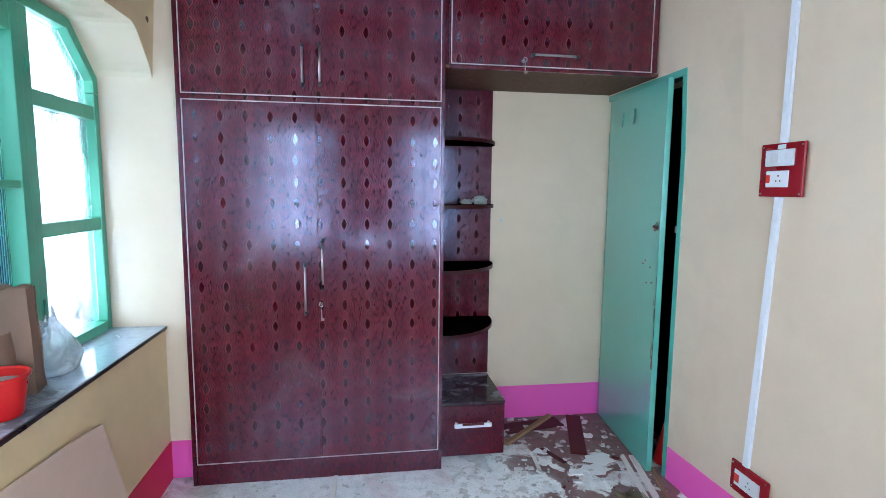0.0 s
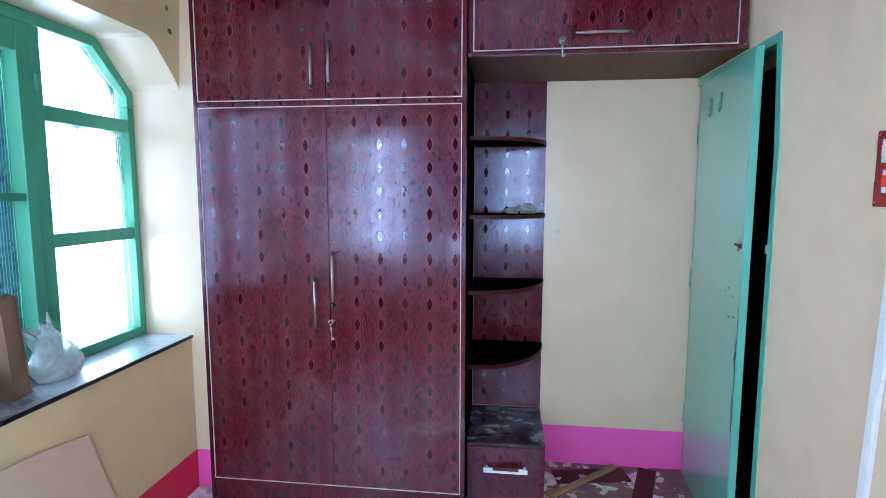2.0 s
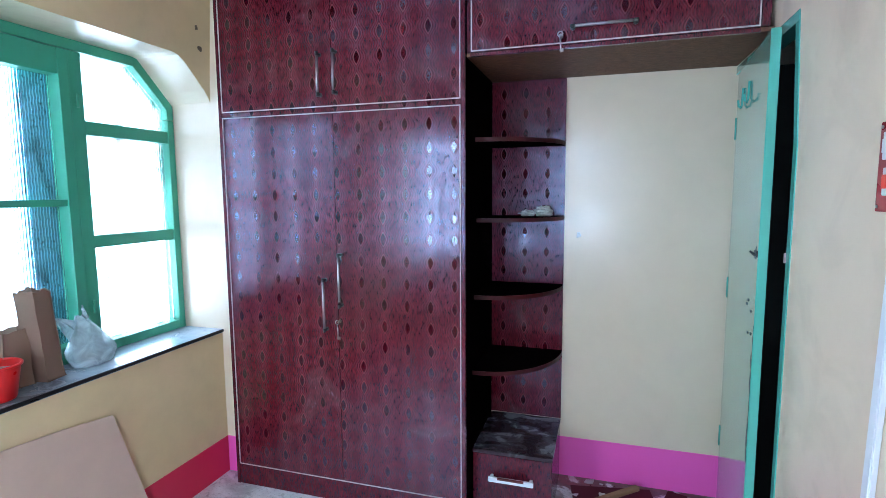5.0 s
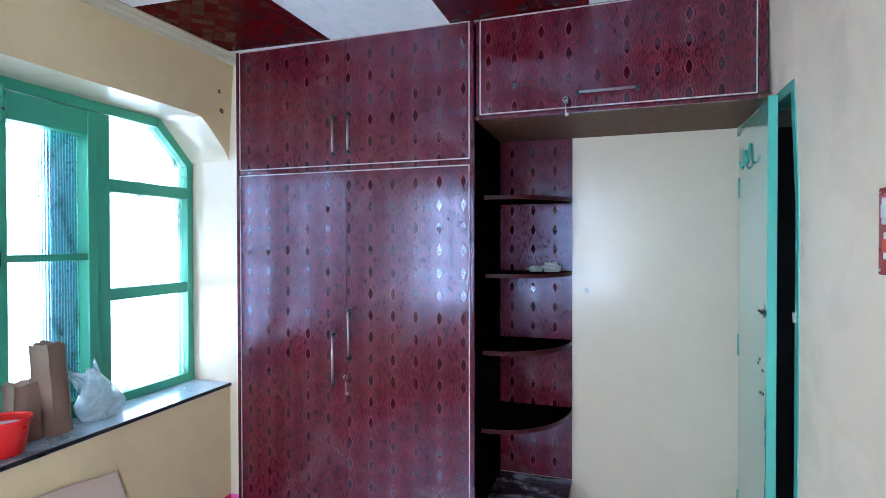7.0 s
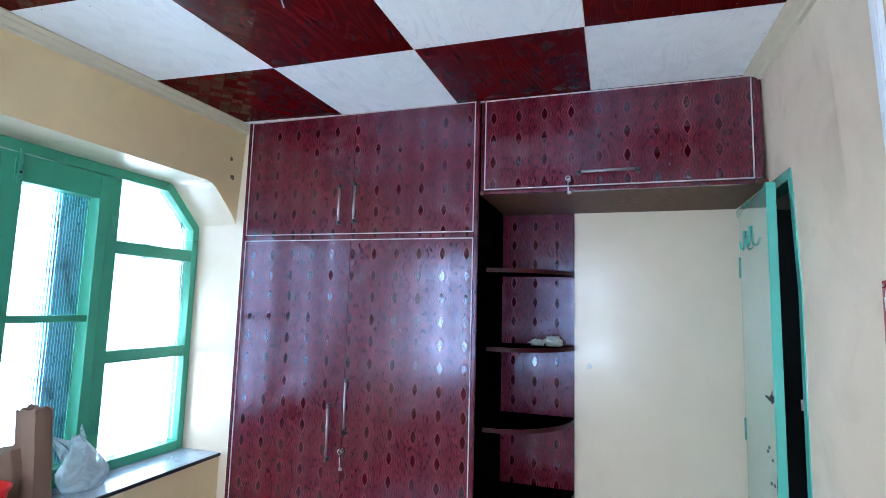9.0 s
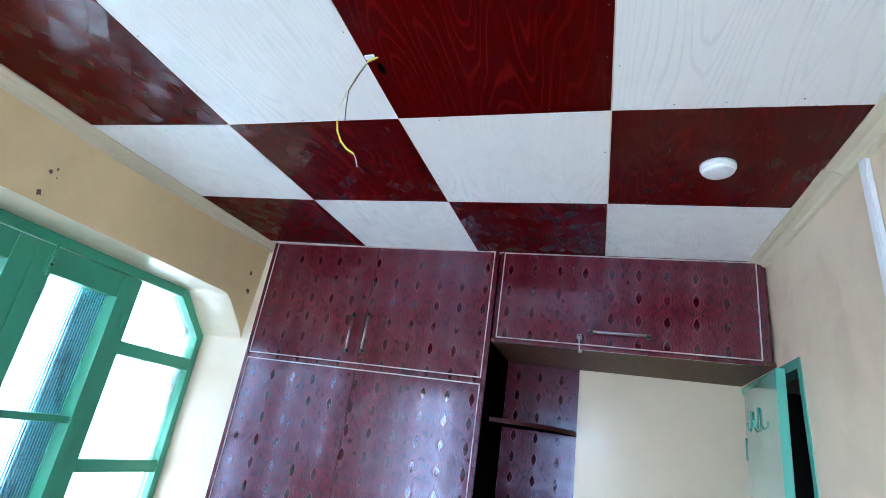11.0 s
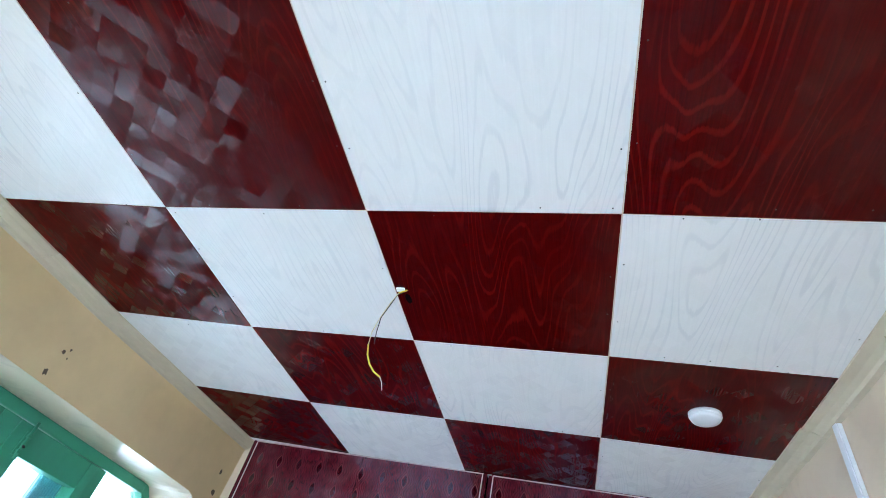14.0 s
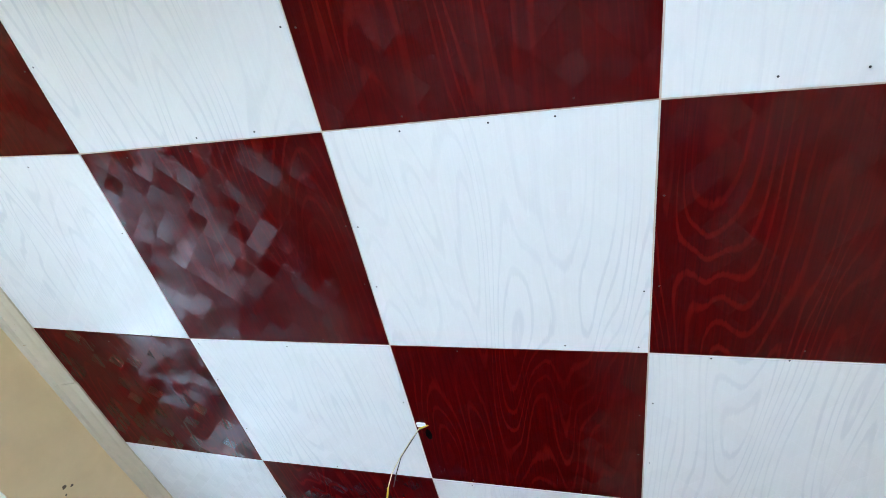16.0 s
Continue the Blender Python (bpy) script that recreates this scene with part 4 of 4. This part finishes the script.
def plastic_bag(place):
    g = Graph("thin_clear_plastic", 0.22)
    g.put("Base Color", (0.58, 0.70, 0.74))
    g.put("Alpha", g.step(g.noise(14, 4, distort=0.8), 0.3, 0.75, 0.45, 0.85))
    g.bump(g.noise(16, 4, distort=1.2), 0.5, 0.006)
    bag = holder("plastic_bag", place, "thin clear plastic bag with scraps, gathered at the top", "bag")
    bm = bmesh.new()
    sides, levels = 48, 24
    rings = []
    for n in range(levels + 1):
        t = n / levels
        half = 0.082 + 0.022 * math.sin(min(t * 5, 1.57)) - 0.088 * max(0.0, t - 0.30) ** 1.15 / 0.66
        ring = []
        for k in range(sides):
            a = 2 * math.pi * k / sides
            p = Vector((math.cos(a), math.sin(a), 0))
            fold = 1 + 0.14 * noise.noise(Vector((p.x * 1.4, p.y * 1.4, t * 2.0))) + (0.02 + 0.08 * t) * noise.noise(Vector((p.x * 4, p.y * 4, t * 1.2 + 4)))
            crease = 0.006 * abs(noise.noise(Vector((p.x * 7, p.y * 7, t * 9))))
            ring.append(bm.verts.new(Vector(place) + Vector((0.66 * half * p.x * fold, (half - crease) * p.y * fold - 0.048 * t * t, 0.001 + 0.225 * t + 0.014 * t * noise.noise(p * 2)))))
        rings.append(ring)
    for a, b in zip(rings, rings[1:]):
        for k in range(sides):
            f = bm.faces.new((a[k], a[(k + 1) % sides], b[(k + 1) % sides], b[k]))
            f.smooth = True
    bm.faces.new(list(reversed(rings[0])))
    part("film", bm, g.mat, bag)
    # two loose corners of the mouth: a tall peak and a flap to the side
    for base, tip, wide in (((-0.02, 0.205), (-0.030, 0.268), 0.045), ((-0.055, 0.150), (-0.150, 0.235), 0.095)):
        bm = bmesh.new()
        bmesh.ops.create_grid(bm, x_segments=6, y_segments=8, size=0.5)
        for v in bm.verts:
            a, t = v.co.x, v.co.y + 0.5
            w = wide * (1 - 0.85 * t)
            y, z = base[0] + (tip[0] - base[0]) * t, base[1] + (tip[1] - base[1]) * t
            lift = a * w * (0.8 if tip[0] < -0.1 else 0.1)
            v.co = Vector(place) + Vector((0.018 * noise.noise(Vector((a * 4, t * 3, wide * 90))), y + a * w * 0.75, z + lift))
        bmesh.ops.solidify(bm, geom=list(bm.faces), thickness=0.0006)
        part("gathered_end", bm, g.mat, bag)
    bm = bmesh.new()
    rng = random.Random(5)
    for k in range(9):
        a, b, c = (rng.uniform(-0.035, 0.035), rng.uniform(-0.04, 0.04), rng.uniform(0.014, 0.05))
        turn = Matrix.Translation(Vector(place) + Vector((a, b, c))) @ Euler((rng.random() * 3, rng.random() * 3, rng.random() * 3)).to_matrix().to_4x4()
        box_into(bm, -0.02, 0.02, -0.014, 0.014, -0.006, 0.006, 0.002, 1, turn)
    part("scraps", bm, CARD_PALE, bag, "pale scraps inside")
    return bag


plastic_bag((-1.165, 1.965, 0.822))

# ---- ceiling fittings ----
lamp_at = (1.206, 1.675, TOP - 0.003 + sag(1.675))
lamp = holder("ceiling_lamp", lamp_at, "small round white surface lamp, switched off", "lamp")
part("base", lathe([(0.0, 0.0), (0.050, 0.0), (0.050, -0.012), (0.046, -0.014), (0.0, -0.014)], lamp_at, 36), WHITE_PVC, lamp)
part("diffuser", lathe([(0.046, -0.012), (0.046, -0.020), (0.042, -0.025), (0.030, -0.0275), (0.0, -0.028)], lamp_at, 36), WHITE_PVC, lamp, "milky white cover")


def hanging_wires():
    w = holder("hanging_wires", (0.30, 1.12, TOP), "loose yellow and black wires hanging from a ceiling hole", "wires")
    z = TOP - 0.004
    path = [(0.324, 1.112, z + 0.003), (0.304, 1.102, z - 0.018), (0.299, 1.080, z - 0.075), (0.291, 1.068, z - 0.132), (0.286, 1.060, z - 0.185), (0.288, 1.060, z - 0.224), (0.294, 1.063, z - 0.252), (0.305, 1.069, z - 0.275), (0.320, 1.075, z - 0.292), (0.339, 1.079, z - 0.303)]
    part("bare_wire", tube(path[:6], 0.0013, 8), PALE_WIRE, w, "thin pale yellow wire")
    part("yellow_wire", tube(path[5:], 0.0023, 8), YELLOW_WIRE, w, "yellow insulated wire")
    part("yellow_wire", tube(path[:2], 0.0023, 8), YELLOW_WIRE, w, "yellow insulated wire")
    end = Vector(path[-1])
    part("stripped_end", tube([end, end + Vector((0.007, 0.003, -0.012)), end + Vector((0.012, 0.008, -0.030))], 0.0014, 6), RUBBISH, w, "dark bare wire end")
    black = [(0.320, 1.116, z + 0.003), (0.302, 1.104, z - 0.022), (0.301, 1.082, z - 0.075), (0.292, 1.070, z - 0.132), (0.288, 1.082, z - 0.170), (0.288, 1.091, z - 0.202)]
    part("black_wire", tube(black, 0.0014, 8), BLACK_WIRE, w, "black insulated wire")
    part("hole", lathe([(0.0, -0.0006), (0.010, -0.0006), (0.012, 0.0)], (0.318, 1.150, TOP - 0.0032), 9, Matrix.Diagonal((0.8, 2.0, 1, 1))), SHADE_BLACK, w, "ragged dark hole")
    part("clip", box(0.292, 0.318, 1.098, 1.112, TOP - 0.010, TOP - 0.0035, 0.002), WHITE_PVC, w, "white cable clip")
    return w


hanging_wires()



# ---- electric fittings on the east wall ----
def switch_board(y0, y1, z0, z1, modules, label):
    x = EAST + east_lean(y1, z0) + 0.002
    b = holder("switch_board", (x, (y0 + y1) / 2, z0), label, "switch board")
    plate = part("plate", box(x - 0.012, x - 0.001, y0, y1, z0, z1, 0.004), RED_BOARD, b)
    for y, z in ((y0 + 0.012, z0 + 0.012), (y1 - 0.012, z0 + 0.012), (y0 + 0.012, z1 - 0.012), (y1 - 0.012, z1 - 0.012)):
        part("screw", tube([(x - 0.0115, y, z), (x - 0.0140, y, z)], 0.004, 8), METAL, plate)
    for a, bb, c, d, red in modules:
        m = part("switch_module", box(x - 0.019, x - 0.0125, a, bb, c, d, 0.003), WHITE_PVC, b, "white switch and socket module")
        n = 4
        step = (bb - a) / n
        for k in range(n):
            if red and k < 3:
                continue
            part("rocker", box(x - 0.0222, x - 0.0195, a + k * step + 0.004, a + (k + 1) * step - 0.004, c + 0.016, d - 0.016, 0.0015), ORANGE_ROCKER if red else WHITE_PVC, m, "red indicator rocker" if red else "")
        if red:
            for dy, dz in ((0.0, 0.012), (-0.010, -0.008), (0.010, -0.008)):
                cy, cz = a + (bb - a) * 0.42 + dy, (c + d) / 2 + dz
                part("socket_hole", tube([(x - 0.0190, cy, cz), (x - 0.0196, cy, cz)], 0.0036, 10), BLACK_WIRE, m)
    return b


upper = switch_board(1.567, 1.783, 1.512, 1.721, ((1.611, 1.752, 1.632, 1.696, False), (1.632, 1.742, 1.550, 1.614, True)), "dark red switch board with white switches and a socket")
tag = part("tape", box(EAST + 0.0169, EAST + 0.0181, 1.657, 1.698, 1.698, 1.715, 0.0005, 1), WHITE_PVC, upper, "scrap of pale tape")
switch_board(1.603, 1.816, 0.222, 0.357, ((1.642, 1.785, 0.255, 0.324, True),), "low dark red socket board with a white module")


def conduit(z0, z1, ya, yb, label):
    bm = bmesh.new()
    turn = Matrix.Translation((EAST, ya, z0)) @ Matrix.Rotation(-math.atan2(yb - ya, z1 - z0), 4, "X")
    high = math.hypot(z1 - z0, yb - ya)
    box_into(bm, -0.013, -0.001, -0.016, 0.016, 0, high, 0.001, 1, turn)
    leaned(bm, EAST, east_lean)
    c = tagged(part("cable_conduit", bm, WHITE_PVC), label, "conduit", "wall conduits")
    bm = bmesh.new()
    box_into(bm, -0.0165, -0.0132, -0.013, 0.013, 0, high, 0.001, 1, turn)
    leaned(bm, EAST, east_lean)
    part("cover", bm, WHITE_PVC, c)


conduit(1.722, 2.530, 1.679, 1.600, "white plastic cable conduit from switch board to ceiling")
conduit(0.358, 1.511, 1.736, 1.683, "white plastic cable conduit between the two boards")

# ---- loose things on the floor ----
bm = bmesh.new()
pts = [(1.25, 0.0), (2.055, 0.0), (1.905, 0.625), (1.70, 0.655), (1.18, 0.70)]
prism_into(bm, pts, "x", 0.0, 0.006)
for v in bm.verts:
    v.co.x += -0.945 - 0.062 * v.co.z / 0.62
tagged(part("hardboard_sheet", bm, PLY), "pale brown hardboard offcut leaning on the wall", "board")


def stick(name, a, b, wide, high, material, label, category, lift=0.0):
    a, b = Vector(a), Vector(b)
    way = (b - a)
    m = Matrix.Translation((a + b) / 2 + Vector((0, 0, high / 2 + lift))) @ way.to_track_quat("X", "Z").to_matrix().to_4x4()
    bm = bmesh.new()
    box_into(bm, -way.length / 2, way.length / 2, -wide / 2, wide / 2, -high / 2, high / 2, min(wide, high) * 0.15, 1, m)
    return tagged(part(name, bm, material), label, category)


stick("wooden_strip", (-0.17, 2.505, 0), (-0.178, 2.10, 0), 0.022, 0.012, WHITE_WOOD, "thin pale wooden strip lying on the floor", "strip")
stick("broken_stick", (0.815, 2.70, 0.0), (1.185, 2.97, 0.035), 0.030, 0.022, STICK_WOOD, "broken raw wooden stick on the debris", "stick", 0.012)
stick("red_offcut", (1.385, 3.06, 0), (1.215, 2.56, 0), 0.095, 0.009, SCRAP, "long dark red laminate offcut on the floor", "offcut")
stick("red_offcut", (0.86, 2.92, 0), (1.26, 2.99, 0.0), 0.13, 0.008, SCRAP, "dark red laminate offcut on the floor", "offcut", 0.001)
stick("red_offcut", (1.02, 2.66, 0), (1.10, 2.48, 0.0), 0.03, 0.006, SCRAP, "small dark red laminate offcut", "offcut")
stick("pale_strip", (1.455, 2.50, 0), (1.375, 2.10, 0), 0.026, 0.013, WHITE_WOOD, "whitewashed wooden strip on the floor by the door", "strip")
stick("pale_strip", (1.512, 2.50, 0), (1.425, 2.10, 0), 0.034, 0.012, WHITE_WOOD, "whitewashed wooden strip on the floor by the door", "strip")
stick("pale_strip", (1.555, 2.36, 0), (1.475, 2.08, 0), 0.018, 0.014, STICK_WOOD, "brown wooden strip on the floor by the door", "strip")
stick("pale_strip", (0.95, 2.62, 0), (0.93, 2.42, 0), 0.020, 0.008, WHITE_WOOD, "short pale strip on the floor", "strip")
cone_at = (1.672, 2.425, 0.0)
tagged(part("red_cone", lathe([(0.0, 0.0), (0.062, 0.0), (0.060, 0.012), (0.045, 0.08), (0.022, 0.20), (0.012, 0.245), (0.0, 0.25)], cone_at, 20), RED_PLASTIC), "red plastic cone standing in the dark doorway", "cone")

# plaster crumbs: too many to count
rng = random.Random(11)
bm = bmesh.new()
for k in range(260):
    x = rng.uniform(0.45, 1.5) if k < 190 else rng.uniform(-0.95, 1.5)
    y = rng.uniform(2.15, 3.05) if x > 0.82 else rng.uniform(2.1, 2.48)
    s = rng.choice((0.004, 0.006, 0.008, 0.012, 0.018)) * rng.uniform(0.7, 1.3)
    m = Matrix.Translation((x, y, s * 0.25)) @ Euler((rng.uniform(-0.3, 0.3), rng.uniform(-0.3, 0.3), rng.random() * 6)).to_matrix().to_4x4()
    box_into(bm, -s, s, -s * rng.uniform(0.4, 0.9), s * 0.6, -s * 0.25, s * 0.25, 0, 1, m, slot=0 if x < 0.8 or rng.random() < 0.95 else 1)
crumbs = part("plaster_crumbs", bm, (MORTAR, SCRAP))
tagged(crumbs, "broken plaster crumbs and splinters over the floor", "debris", kind="stuff")


# loose flakes of whitewash on the boards by the door
rng = random.Random(17)
for x, y, size in ((1.02, 2.63, 0.06), (1.24, 2.40, 0.085), (1.30, 2.50, 0.10), (1.36, 2.78, 0.05), (0.98, 2.50, 0.045), (1.12, 2.38, 0.05)):
    bm = bmesh.new()
    start = rng.random() * 6
    ring = []
    for k in range(13):
        a = 2 * math.pi * k / 13
        rr = size * (0.62 + 0.5 * rng.random())
        ring.append((x + rr * math.cos(a + start), y + 0.7 * rr * math.sin(a + start)))
    prism_into(bm, ring, "z", 0.0008, 0.0045)
    for v in bm.verts:
        v.co.z += 0.004 * noise.noise(v.co * 20) if v.co.z > 0.002 else 0.0
    tagged(part("whitewash_flake", bm, MORTAR_WHITE), "thin loose flake of whitewash on the floor", "flake", "whitewash flakes")


# chips in the plaster
def chip(place, normal, size, label, material=None):
    bm = bmesh.new()
    rng = random.Random(int(place[1] * 1000 + place[2] * 77))
    n = 11
    ring = []
    for k in range(n):
        a, rr = 2 * math.pi * k / n, size * rng.uniform(0.6, 1.25)
        p = (0.0, rr * math.cos(a), rr * 1.2 * math.sin(a)) if normal == "x" else (rr * math.cos(a), 0.0, rr * 1.2 * math.sin(a))
        ring.append(Vector(p))
    axis = Vector((0.0015, 0, 0)) if normal == "x" else Vector((0, -0.0015, 0))
    low = [bm.verts.new(Vector(place) + p) for p in ring]
    top = [bm.verts.new(Vector(place) + p * 0.85 + axis) for p in ring]
    mid = bm.verts.new(Vector(place) + axis * 0.3)
    for k in range(n):
        j = (k + 1) % n
        bm.faces.new((low[k], low[j], top[j], top[k]))
        bm.faces.new((top[k], top[j], mid))
    tagged(part("wall_chip", bm, material or CHIP), label, "wall chip", kind="structure")


CHIP = plain("broken_plaster", (0.16, 0.11, 0.07), 0.9, 0, 0.6, 90)
for y, z, sz in ((2.512, 2.395, 0.011), (2.535, 2.300, 0.015), (1.330, 2.279, 0.011), (1.335, 2.362, 0.008), (1.352, 2.382, 0.005), (1.362, 2.352, 0.003)):
    chip((WEST + west_lean(y, z), y, z), "x", sz, "small dark chip in the cream plaster")
chip((0.860, NORTH, 1.338), "y", 0.014, "round plugged hole in the cream wall", MORTAR)


# a straw hand broom lying by the door
broom = holder("straw_broom", (1.28, 2.08, 0), "short straw hand broom lying on the floor", "broom")
bm = bmesh.new()
rng = random.Random(21)
for k in range(70):
    a = Vector((1.33 + rng.uniform(-0.012, 0.012), 1.80 + rng.uniform(-0.01, 0.01), rng.uniform(0.006, 0.03)))
    b = Vector((1.29 + rng.uniform(-0.075, 0.075), 2.13 + rng.uniform(-0.05, 0.03), rng.uniform(0.003, 0.03)))
    tube_into(bm, [a, (a + b) / 2 + Vector((rng.uniform(-0.01, 0.01), 0, 0.006)), b], 0.0015, 4)
part("bristles", bm, plain("dry_straw", (0.30, 0.26, 0.14), 0.8, 0, 0.5, 50), broom)
part("grip", tube([(1.33, 1.81, 0.018), (1.345, 1.70, 0.018)], 0.017, 12), STICK_WOOD, broom)
